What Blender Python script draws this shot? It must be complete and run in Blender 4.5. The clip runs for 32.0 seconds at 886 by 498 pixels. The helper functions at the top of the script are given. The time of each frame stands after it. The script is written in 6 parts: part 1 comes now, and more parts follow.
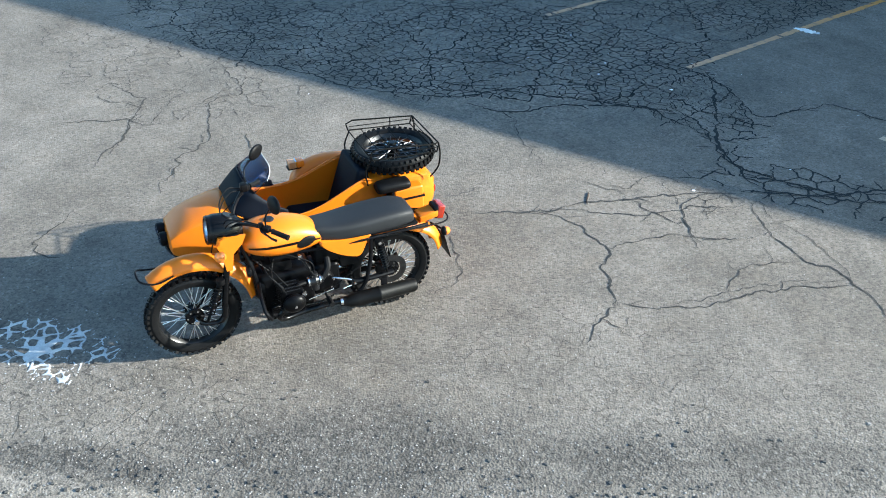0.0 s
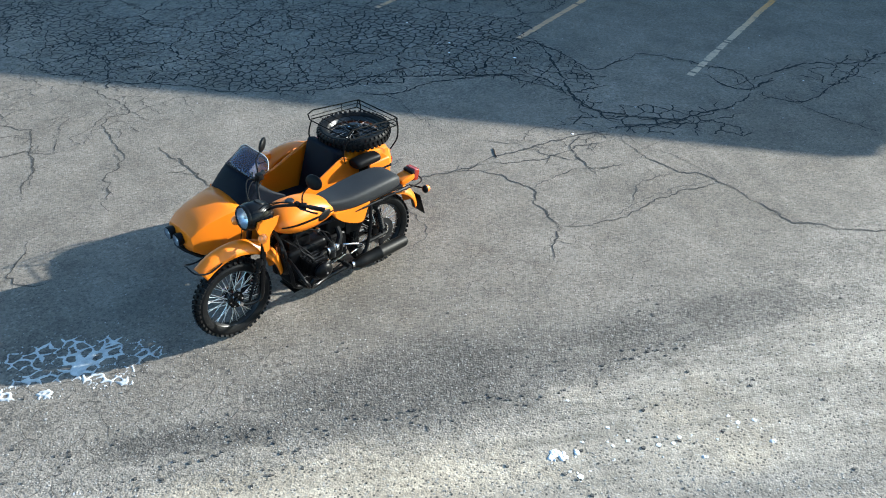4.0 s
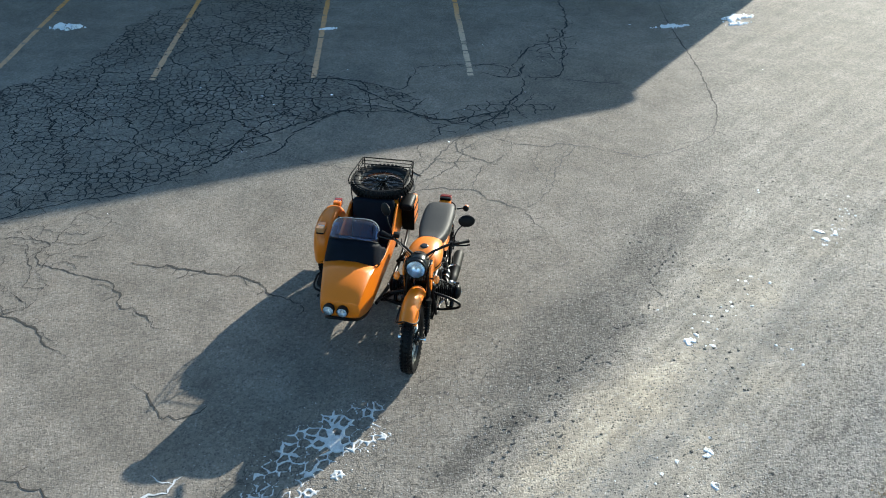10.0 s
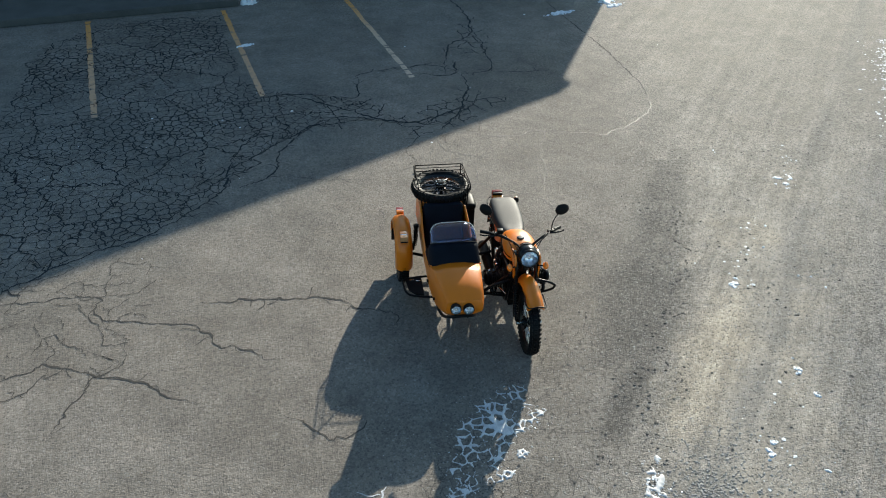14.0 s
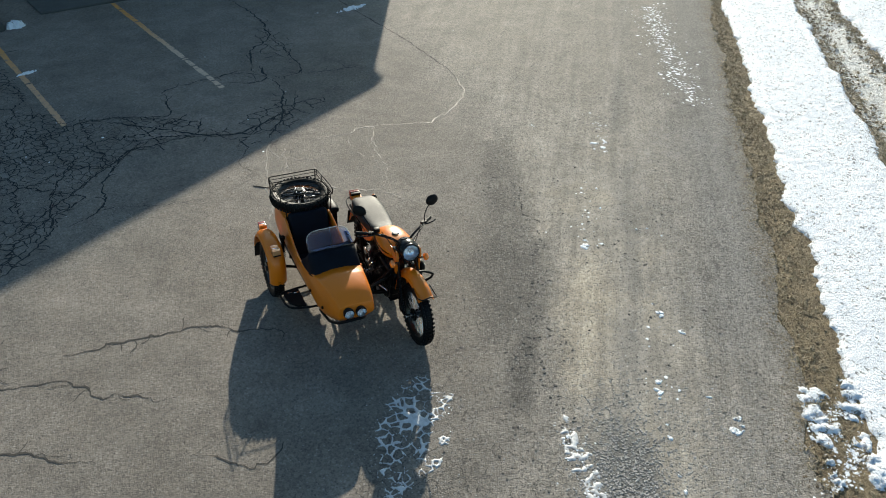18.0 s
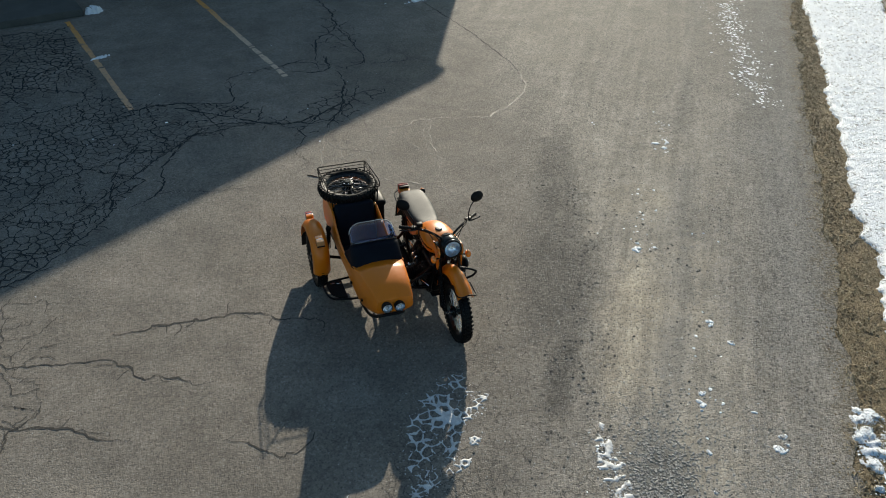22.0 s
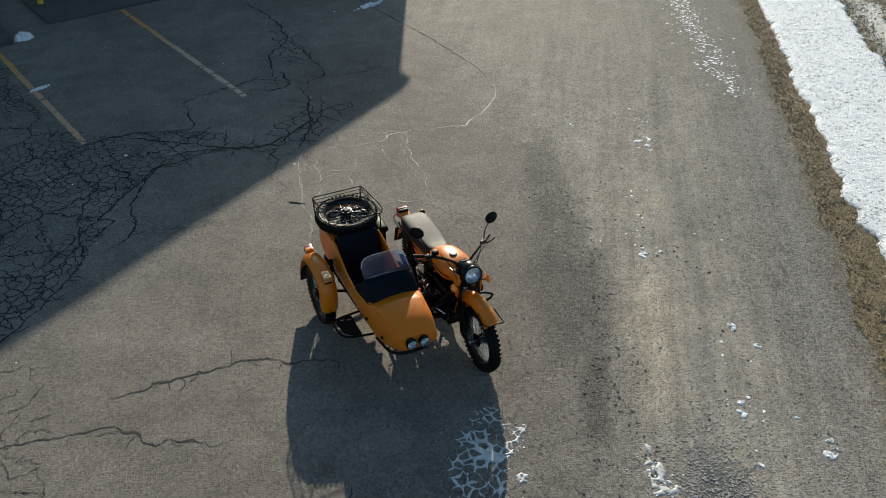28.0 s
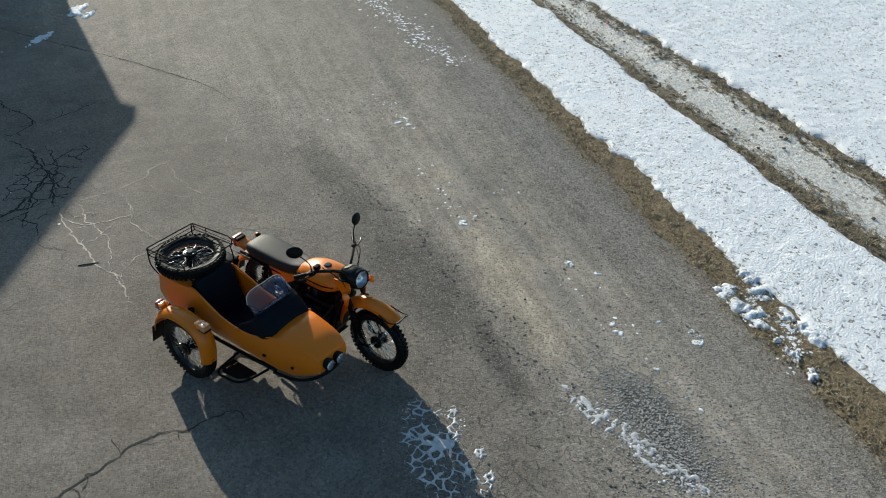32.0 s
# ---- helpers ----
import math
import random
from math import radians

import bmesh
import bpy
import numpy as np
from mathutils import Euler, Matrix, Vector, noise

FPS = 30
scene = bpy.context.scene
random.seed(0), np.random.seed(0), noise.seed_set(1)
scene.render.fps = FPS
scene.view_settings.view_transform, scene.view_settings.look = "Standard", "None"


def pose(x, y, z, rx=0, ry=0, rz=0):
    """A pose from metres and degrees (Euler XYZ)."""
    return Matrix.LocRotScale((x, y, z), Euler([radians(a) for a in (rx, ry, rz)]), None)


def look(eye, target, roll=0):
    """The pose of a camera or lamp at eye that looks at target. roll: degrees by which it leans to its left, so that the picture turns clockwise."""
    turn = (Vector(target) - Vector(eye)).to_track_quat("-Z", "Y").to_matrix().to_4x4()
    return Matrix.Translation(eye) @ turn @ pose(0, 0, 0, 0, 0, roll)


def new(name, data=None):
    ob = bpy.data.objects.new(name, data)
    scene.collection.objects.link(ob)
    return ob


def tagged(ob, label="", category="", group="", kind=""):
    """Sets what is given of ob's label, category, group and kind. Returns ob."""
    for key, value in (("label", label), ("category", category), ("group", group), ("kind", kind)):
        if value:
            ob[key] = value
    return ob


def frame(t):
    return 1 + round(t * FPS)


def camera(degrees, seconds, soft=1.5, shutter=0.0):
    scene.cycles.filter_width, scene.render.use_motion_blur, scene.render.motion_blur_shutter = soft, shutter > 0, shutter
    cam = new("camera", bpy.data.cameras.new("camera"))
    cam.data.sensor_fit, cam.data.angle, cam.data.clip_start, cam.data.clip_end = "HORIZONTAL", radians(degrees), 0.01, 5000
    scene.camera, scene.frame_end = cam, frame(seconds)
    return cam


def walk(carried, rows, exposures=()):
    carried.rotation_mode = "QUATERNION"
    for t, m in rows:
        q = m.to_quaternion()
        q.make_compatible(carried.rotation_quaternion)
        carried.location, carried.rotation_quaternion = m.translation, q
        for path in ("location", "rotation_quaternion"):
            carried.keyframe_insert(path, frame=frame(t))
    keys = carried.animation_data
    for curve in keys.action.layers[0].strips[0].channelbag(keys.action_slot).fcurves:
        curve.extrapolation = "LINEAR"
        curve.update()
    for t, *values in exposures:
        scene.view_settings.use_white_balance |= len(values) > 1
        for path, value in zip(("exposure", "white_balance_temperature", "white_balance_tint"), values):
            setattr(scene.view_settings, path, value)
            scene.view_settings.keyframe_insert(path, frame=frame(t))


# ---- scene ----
cam = camera(55.2, 32.0, 1.0)
PATH = [
    (0, (7.606, -0.316, 4.142), (6.268, 0.675, 3.035), -0.3),
    (1, (7.616, -0.799, 4.209), (6.416, 0.354, 3.1), -0.1),
    (2, (7.605, -1.27, 4.279), (6.557, 0.025, 3.172), -0.3),
    (2.5, (7.543, -1.553, 4.333), (6.547, -0.219, 3.225), -0.1),
    (4.5, (6.746, -2.774, 4.489), (5.832, -1.383, 3.379), -0.2),
    (5, (6.416, -3.071, 4.559), (5.512, -1.674, 3.449), -0.3),
    (6, (5.693, -3.62, 4.774), (4.868, -2.177, 3.662), -0.2),
    (7, (4.949, -4.106, 4.977), (4.296, -2.574, 3.87), -0.2),
    (8, (4.127, -4.531, 5.178), (3.718, -2.915, 4.073), 0.2),
    (9, (3.323, -4.89, 5.355), (3.177, -3.23, 4.248), 0.4),
    (10, (2.483, -5.135, 5.52), (2.588, -3.472, 4.414), 0.7),
    (11, (1.659, -5.289, 5.669), (1.996, -3.658, 4.561), 0.9),
    (12, (0.846, -5.29, 5.803), (1.399, -3.721, 4.692), 1.4),
    (13, (0.065, -5.196, 5.876), (0.67, -3.649, 4.761), 1.3),
    (14, (-0.745, -5.009, 5.895), (-0.149, -3.46, 4.779), 1.4),
    (14.5, (-1.125, -4.901, 5.927), (-0.396, -3.408, 4.814), 1.7),
    (16.5, (-1.731, -4.619, 5.975), (-0.897, -3.185, 4.858), 1.9),
    (17, (-1.722, -4.595, 5.977), (-0.799, -3.215, 4.861), 2.0),
    (18, (-1.639, -4.581, 5.964), (-0.605, -3.283, 4.848), 2.1),
    (19, (-1.534, -4.581, 5.975), (-0.545, -3.255, 4.85), 2.0),
    (20, (-1.452, -4.605, 5.977), (-0.51, -3.251, 4.847), 1.6),
    (21, (-1.376, -4.651, 5.976), (-0.478, -3.272, 4.839), 1.4),
    (22, (-1.318, -4.671, 5.96), (-0.43, -3.285, 4.824), 1.2),
    (23, (-1.246, -4.679, 5.943), (-0.239, -3.376, 4.808), 1.4),
    (24, (-1.196, -4.639, 5.937), (-0.135, -3.379, 4.804), 1.3),
    (25, (-1.2, -4.504, 5.929), (-0.146, -3.242, 4.791), 0.9),
    (25.5, (-1.236, -4.405, 5.933), (-0.188, -3.14, 4.792), 0.6),
    (27.5, (-1.599, -3.863, 5.977), (-0.576, -2.582, 4.831), 0.1),
    (28, (-1.737, -3.686, 5.967), (-0.714, -2.405, 4.821), 0.0),
    (29, (-2.08, -3.322, 6.023), (-0.984, -2.108, 4.872), -0.1),
    (30, (-2.441, -2.918, 6.033), (-1.268, -1.779, 4.882), 0.1),
    (31, (-2.766, -2.484, 5.976), (-1.392, -1.588, 4.83), 0.5),
    (32, (-3.078, -1.903, 5.909), (-1.562, -1.271, 4.768), 1.2),
]
walk(cam, [(t, look(eye, target, roll)) for t, eye, target, roll in PATH], [(0, 1.62, 5900, 4), (6, 1.3, 6000, 4), (10, 1.12, 6200, 4), (14, 0.78, 6450, 5), (17, 0.85, 6550, 5), (18, 0.58, 6650, 5), (19, 0.32, 6750, 4), (20, 0.3, 6850, 5), (24, 0.25, 6750, 6), (29, 0.22, 6800, 6), (31, 0.25, 6700, 6), (32, 0.22, 6450, 5)])

# ---- world and sun ----
SUN_AZ, SUN_EL = 51.8, 21.2
world = bpy.data.worlds.new("world")
world.use_nodes = True
scene.world = world
wn = world.node_tree
sky = wn.nodes.new("ShaderNodeTexSky")
sky.sky_type, sky.sun_disc = "NISHITA", False
sky.sun_elevation, sky.sun_rotation = radians(SUN_EL), radians(90 - SUN_AZ)
clear_blue = wn.nodes.new("ShaderNodeMix")
clear_blue.data_type, clear_blue.blend_type = "RGBA", "MULTIPLY"
clear_blue.inputs[0].default_value, clear_blue.inputs[7].default_value = 1.0, (0.82, 1.0, 1.05, 1)
wn.links.new(sky.outputs[0], clear_blue.inputs[6])
wn.links.new(clear_blue.outputs[2], wn.nodes["Background"].inputs[0])
wn.nodes["Background"].inputs[1].default_value = 0.117
sun = new("sun", bpy.data.lights.new("sun", "SUN"))
sun.data.energy, sun.data.angle, sun.data.color = 5.0, radians(0.5), (1, 0.92, 0.8)
sun_way = Vector((math.cos(radians(SUN_AZ)) * math.cos(radians(SUN_EL)), math.sin(radians(SUN_AZ)) * math.cos(radians(SUN_EL)), math.sin(radians(SUN_EL))))
sun.matrix_world = look(sun_way * 60, (0, 0, 0))


# ---- materials ----
class Nodes:
    """Short hand for a node tree."""

    def __init__(self, name):
        self.mat = bpy.data.materials.new(name)
        self.mat.use_nodes = True
        self.tree = self.mat.node_tree
        self.bsdf = self.tree.nodes["Principled BSDF"]
        self.pos = self.node("ShaderNodeNewGeometry").outputs["Position"]

    def node(self, kind, operation="", use_clamp=False, data_type="", blend_type="", feature="", interpolation_type=""):
        n = self.tree.nodes.new(kind)
        if operation:
            n.operation = operation
        if use_clamp:
            n.use_clamp = True
        if data_type:
            n.data_type = data_type
        if blend_type:
            n.blend_type = blend_type
        if feature:
            n.feature = feature
        if interpolation_type:
            n.interpolation_type = interpolation_type
        return n

    def put(self, socket, value):
        if isinstance(value, bpy.types.NodeSocket):
            self.tree.links.new(value, socket)
        elif isinstance(value, (tuple, list)) and len(value) == 3 and socket.type == "RGBA":
            socket.default_value = (*value, 1)
        else:
            socket.default_value = value

    def math(self, op, a, b=0.0, clamp=False):
        n = self.node("ShaderNodeMath", operation=op, use_clamp=clamp)
        self.put(n.inputs[0], a)
        self.put(n.inputs[1], b)
        return n.outputs[0]

    def mix(self, fac, a, b):
        n = self.node("ShaderNodeMix", data_type="RGBA")
        self.put(n.inputs[0], fac)
        self.put(n.inputs[6], a)
        self.put(n.inputs[7], b)
        return n.outputs[2]

    def joined(self, x, y):
        n = self.node("ShaderNodeCombineXYZ")
        self.put(n.inputs[0], x)
        self.put(n.inputs[1], y)
        return n.outputs[0]

    def noise(self, scale, detail=4.0, rough=0.6, vec=None):
        n = self.node("ShaderNodeTexNoise")
        self.put(n.inputs["Vector"], vec if vec else self.pos)
        n.inputs["Scale"].default_value, n.inputs["Detail"].default_value, n.inputs["Roughness"].default_value = scale, detail, rough
        return n.outputs[0]

    def cells(self, scale, out="Distance", feature="F1", vec=None, flat=False):
        n = self.node("ShaderNodeTexVoronoi", feature=feature)
        if flat:
            n.voronoi_dimensions = "2D"
        self.put(n.inputs["Vector"], vec if vec else self.pos)
        n.inputs["Scale"].default_value = scale
        return n.outputs[out]

    def ramp(self, value, lo, hi):
        n = self.node("ShaderNodeMapRange", interpolation_type="SMOOTHSTEP")
        self.put(n.inputs[0], value)
        n.inputs[1].default_value, n.inputs[2].default_value = lo, hi
        return n.outputs[0]

    def bump(self, height, strength, dist=0.01):
        n = self.node("ShaderNodeBump")
        n.inputs["Strength"].default_value, n.inputs["Distance"].default_value = strength, dist
        self.put(n.inputs["Height"], height)
        self.put(self.bsdf.inputs["Normal"], n.outputs[0])

    def set(self, **kw):
        for k, v in kw.items():
            self.put(self.bsdf.inputs[k.replace("_", " ")], v)
        return self.mat


def plain(name, col, rough=0.5, metal=0.0, vary=0.15, scale=12.0, bump=0.0, fine=200.0, coat=0.0, spec=0.5):
    """A surface with wear at two scales; noise in the object's own space."""
    m = Nodes(name)
    obj = m.node("ShaderNodeTexCoord").outputs["Object"]
    big, small = m.noise(scale, 5, 0.6, obj), m.noise(fine, 3, 0.6, obj)
    mixed = m.math("ADD", m.math("MULTIPLY", big, 0.6), m.math("MULTIPLY", small, 0.4))
    lo, hi = tuple(c * (1 - vary) for c in col), tuple(min(1, c * (1 + vary)) for c in col)
    m.set(Base_Color=m.mix(m.ramp(mixed, 0.3, 0.7), lo, hi), Metallic=metal, Coat_Weight=coat, Coat_Roughness=0.12, Specular_IOR_Level=spec)
    m.set(Roughness=m.math("ADD", rough - 0.06, m.math("MULTIPLY", big, 0.12)))
    if bump:
        m.bump(mixed, bump, 0.004)
    return m.mat


paint = plain("orange_paint", (0.65, 0.162, 0.003), 0.38, vary=0.05, scale=3, coat=0.12, fine=400, spec=0.4)
black_paint = plain("black_paint", (0.003, 0.003, 0.0035), 0.24, vary=0.3, scale=9, spec=0.22)
rim_black = plain("rim_black", (0.004, 0.004, 0.0045), 0.32, vary=0.3, scale=9, spec=0.5)
black_plastic = plain("black_plastic", (0.004, 0.004, 0.0045), 0.48, vary=0.3, bump=0.15, spec=0.12)
rack_black = plain("rack_black", (0.004, 0.004, 0.004), 0.65, vary=0.3, spec=0.1)
black_tube = plain("black_tube", (0.003, 0.003, 0.004), 0.4, vary=0.3, spec=0.16)
rubber = plain("tyre_rubber", (0.006, 0.006, 0.0065), 0.5, vary=0.4, scale=14, bump=0.3, spec=0.12)
vinyl = plain("seat_vinyl", (0.012, 0.013, 0.015), 0.6, vary=0.2, scale=8, bump=0.25, fine=500, spec=0.34)
cloth = plain("navy_vinyl", (0.004, 0.006, 0.011), 0.6, vary=0.3, scale=7, bump=0.3, fine=300, spec=0.09)
spoke_steel = plain("spoke_steel", (0.7, 0.7, 0.7), 0.3, 1.0, vary=0.2)
dull_steel = plain("dull_steel", (0.16, 0.16, 0.17), 0.4, 1.0, vary=0.3)
steel = plain("bright_steel", (0.72, 0.72, 0.72), 0.22, 1.0, vary=0.1)
alloy = plain("grey_alloy", (0.05, 0.05, 0.052), 0.3, 0.8, vary=0.3, scale=20, bump=0.1)
engine_black = plain("engine_black", (0.003, 0.003, 0.0035), 0.34, 0.0, vary=0.5, scale=20, bump=0.3, spec=0.1)
muffler_black = plain("muffler_black", (0.004, 0.004, 0.004), 0.5, vary=0.4, scale=15, bump=0.1, spec=0.15)
smoked_lens = plain("smoked_lens", (0.5, 0.24, 0.1), 0.2, vary=0.15, coat=0.5)
thin_ice = plain("thin_ice", (0.47, 0.475, 0.485), 0.5, vary=0.25, scale=14, bump=0.4, fine=90)
red_lens = plain("red_lens", (0.28, 0.022, 0.008), 0.15, vary=0.1, coat=1.0)
amber_lens = plain("amber_lens", (0.85, 0.22, 0.02), 0.15, vary=0.1, coat=1.0)
clear_lens = plain("clear_lens", (0.72, 0.7, 0.66), 0.12, vary=0.1, coat=1.0)
reflector = plain("lamp_reflector", (0.88, 0.93, 1.0), 0.25, 0.7, vary=0.04)
yellow_post = plain("post_paint", (0.62, 0.36, 0.03), 0.55, vary=0.2, bump=0.2)
concrete = plain("old_concrete", (0.062, 0.064, 0.062), 0.85, vary=0.25, scale=2.5, bump=0.5, fine=60)
siding = plain("pale_siding", (0.42, 0.41, 0.38), 0.7, vary=0.1, scale=2)
roofing = plain("grey_roofing", (0.13, 0.13, 0.14), 0.7, vary=0.2, scale=4)
twig_bark = plain("bark", (0.05, 0.03, 0.02), 0.9, vary=0.3)
litter_red = plain("red_plastic", (0.5, 0.04, 0.03), 0.4, vary=0.1)


def clear_plastic(name, tint, extra, cloud=0.0):
    m = Nodes(name)
    clear, gloss, mixer = m.node("ShaderNodeBsdfTransparent"), m.node("ShaderNodeBsdfGlossy"), m.node("ShaderNodeMixShader")
    clear.inputs[0].default_value = (*tint, 1)
    gloss.inputs[0].default_value, gloss.inputs[1].default_value = (0.36, 0.4, 0.52, 1), 0.1
    fres = m.node("ShaderNodeFresnel")
    fres.inputs[0].default_value = 1.5
    m.put(mixer.inputs[0], m.math("ADD", fres.outputs[0], extra, True))
    m.put(mixer.inputs[1], clear.outputs[0])
    m.put(mixer.inputs[2], gloss.outputs[0])
    haze, last = m.node("ShaderNodeBsdfTranslucent"), m.node("ShaderNodeMixShader")
    haze.inputs[0].default_value = (0.9, 0.9, 0.95, 1)
    last.inputs[0].default_value = cloud
    m.put(last.inputs[1], mixer.outputs[0])
    m.put(last.inputs[2], haze.outputs[0])
    m.put(m.tree.nodes["Material Output"].inputs[0], last.outputs[0])
    return m.mat


glass = clear_plastic("clear_plastic", (0.84, 0.87, 0.99), 0.06, 0.022)
lamp_glass = clear_plastic("lamp_glass", (0.97, 0.98, 1.0), 0.03)

# The road runs along u; v is measured across it, towards the snow.
TURN = radians(43)
CU, SU = math.cos(TURN), math.sin(TURN)


def uv_to_xy(u, v):
    return u * CU + v * SU, u * SU - v * CU


def road_axes(m):
    xyz = m.node("ShaderNodeSeparateXYZ")
    m.put(xyz.inputs[0], m.pos)
    x, y = xyz.outputs[0], xyz.outputs[1]
    u = m.math("ADD", m.math("MULTIPLY", x, CU), m.math("MULTIPLY", y, SU))
    v = m.math("SUBTRACT", m.math("MULTIPLY", x, SU), m.math("MULTIPLY", y, CU))
    return x, y, u, v


def spot(m, x, y, cx, cy, rx, ry, turn=0.0, wobble=None):
    """A soft patch of stain, 1 in its middle."""
    c, s = math.cos(turn), math.sin(turn)
    dx, dy = m.math("SUBTRACT", x, cx), m.math("SUBTRACT", y, cy)
    a = m.math("DIVIDE", m.math("ADD", m.math("MULTIPLY", dx, c), m.math("MULTIPLY", dy, s)), rx)
    b = m.math("DIVIDE", m.math("SUBTRACT", m.math("MULTIPLY", dy, c), m.math("MULTIPLY", dx, s)), ry)
    d = m.math("SQRT", m.math("ADD", m.math("MULTIPLY", a, a), m.math("MULTIPLY", b, b)))
    if wobble:
        d = m.math("ADD", d, m.math("MULTIPLY", m.math("SUBTRACT", wobble, 0.5), 1.6))
    return m.math("SUBTRACT", 1.0, m.ramp(d, 0.35, 1.15))


def asphalt():
    m = Nodes("weathered_asphalt")
    x, y, u, v = road_axes(m)
    big, mid, fine = m.noise(0.45, 4), m.noise(3.2, 5, 0.65), m.noise(30, 5, 0.75)
    stones = m.cells(105, "Color")
    grit = m.node("ShaderNodeSeparateColor")
    m.put(grit.inputs[0], stones)
    grit_value = grit.outputs[0]
    streak = m.noise(1.0, 5, 0.65, m.joined(m.math("MULTIPLY", u, 0.35), m.math("MULTIPLY", v, 2.6)))
    streak_fine = m.noise(1.0, 4, 0.6, m.joined(m.math("MULTIPLY", u, 2.2), m.math("MULTIPLY", v, 7.0)))
    # old lot surface
    col = m.mix(m.ramp(big, 0.35, 0.65), LOT_DARK, LOT_LIGHT)
    col = m.mix(m.math("MULTIPLY", m.ramp(mid, 0.45, 0.75), 0.35), col, LOT_BROWN)
    # dusty wheel band of the drive
    du = m.math("SUBTRACT", u, 1.0)
    left = m.math("SUBTRACT", 2.75, m.math("ADD", m.math("MULTIPLY", du, 0.04), m.math("MULTIPLY", m.math("MULTIPLY", du, du), 0.026)))
    wob = m.math("MULTIPLY", m.math("SUBTRACT", streak, 0.5), 1.5)
    wob2 = m.math("MULTIPLY", m.math("SUBTRACT", mid, 0.5), 0.5)
    from_left = m.math("ADD", m.math("SUBTRACT", v, left), m.math("ADD", wob, wob2))
    right = m.math("SUBTRACT", 4.1, m.math("MULTIPLY", du, 0.07))
    from_right = m.math("ADD", m.math("SUBTRACT", right, v), wob)
    band = m.math("MULTIPLY", m.ramp(from_left, -0.45, 0.6), m.ramp(from_right, -0.5, 0.7))
    past = m.ramp(m.math("ADD", m.math("SUBTRACT", v, left), wob2), -1.3, 0.5)
    past = m.math("MULTIPLY", past, m.math("SUBTRACT", 1.0, m.math("MULTIPLY", m.ramp(u, 8.0, 13.0), 0.45)))
    col = m.mix(m.math("MULTIPLY", past, 0.7), col, ROAD_GREY)
    dust = m.mix(m.ramp(streak_fine, 0.3, 0.7), DUST_LOW, DUST_HIGH)
    dust = m.mix(m.math("MULTIPLY", m.ramp(m.noise(1.1, 4, 0.6), 0.45, 0.68), 0.7), dust, DUST_TAN)
    band = m.math("MULTIPLY", band, m.math("SUBTRACT", 1.0, m.math("MULTIPLY", m.ramp(u, 5.0, 9.5), 0.75)))
    col = m.mix(m.math("MULTIPLY", band, 0.68), col, dust)
    # darker, bare and damp places
    tracks = m.math("MULTIPLY", m.ramp(streak, 0.56, 0.72), m.math("SUBTRACT", 1.0, m.math("MULTIPLY", band, 0.6)))
    col = m.mix(m.math("MULTIPLY", m.math("MULTIPLY", tracks, past), 0.5), col, BARE)
    beside = m.math("SUBTRACT", v, left)
    lane = m.math("MULTIPLY", m.ramp(m.math("ADD", beside, wob2), -1.2, -0.7), m.math("SUBTRACT", 1.0, m.ramp(m.math("ADD", beside, wob2), -0.25, 0.2)))
    lane = m.math("MULTIPLY", lane, m.ramp(m.math("ADD", mid, m.math("MULTIPLY", streak, 0.5)), 0.5, 0.85))
    lane = m.math("MULTIPLY", lane, m.math("MULTIPLY", m.ramp(u, 1.3, 2.8), m.math("SUBTRACT", 1.0, m.ramp(u, 6.0, 9.0))))
    col = m.mix(m.math("MULTIPLY", lane, 0.2), col, BARE)
    # bare band beside the dust, a tan wheel strip and gravel towards the verge
    bared = m.math("MAXIMUM", spot(m, u, v, 4.2, 1.8, 1.6, 0.62, -0.08, mid), m.math("MAXIMUM", spot(m, u, v, 2.5, 2.12, 1.0, 0.2, 0.0, mid), spot(m, u, v, 6.5, 1.42, 1.7, 0.36, -0.12, mid)))
    bared = m.math("MULTIPLY", bared, m.math("ADD", 0.55, m.math("MULTIPLY", m.ramp(m.math("ADD", mid, m.math("MULTIPLY", streak, 0.5)), 0.55, 0.85), 0.45)))
    col = m.mix(m.math("MULTIPLY", bared, 0.95), col, BARE)
    tan = spot(m, u, v, 3.4, 2.72, 1.7, 0.46, 0.0, mid)
    col = m.mix(m.math("MULTIPLY", tan, 0.55), col, DUST_TAN)
    verge_side = m.math("ADD", m.math("SUBTRACT", v, 4.05), m.math("MULTIPLY", wob, 0.7))
    gravelly = m.math("MULTIPLY", m.ramp(verge_side, -0.35, 0.45), m.ramp(u, 2.4, 4.2))
    col = m.mix(m.math("MULTIPLY", gravelly, 0.8), col, GRAVEL_GREY)
    groove = m.math("MULTIPLY", m.ramp(m.math("ABSOLUTE", m.math("ADD", m.math("SUBTRACT", v, 3.2), m.math("MULTIPLY", wob2, 0.5))), 0.28, 0.05), m.ramp(u, 1.0, 2.5))
    col = m.mix(m.math("MULTIPLY", m.math("MULTIPLY", groove, m.ramp(streak, 0.35, 0.6)), 0.5), col, GRAVEL_GREY)
    damp = spot(m, x, y, 2.9, -1.66, 1.05, 0.34, TURN, mid)
    bare = m.math("MAXIMUM", spot(m, x, y, 4.0, 1.15, 1.15, 0.42, TURN, mid), spot(m, x, y, 1.1, -0.75, 1.7, 0.75, 0.9, mid))
    col = m.mix(m.math("MULTIPLY", bare, 0.24), col, BARE)
    oil = spot(m, x, y, -0.74, 6.62, 0.42, 0.16, 0.4, mid)
    col = m.mix(m.math("MAXIMUM", m.math("MULTIPLY", damp, 0.92), m.math("MULTIPLY", oil, 0.6)), col, DAMP)
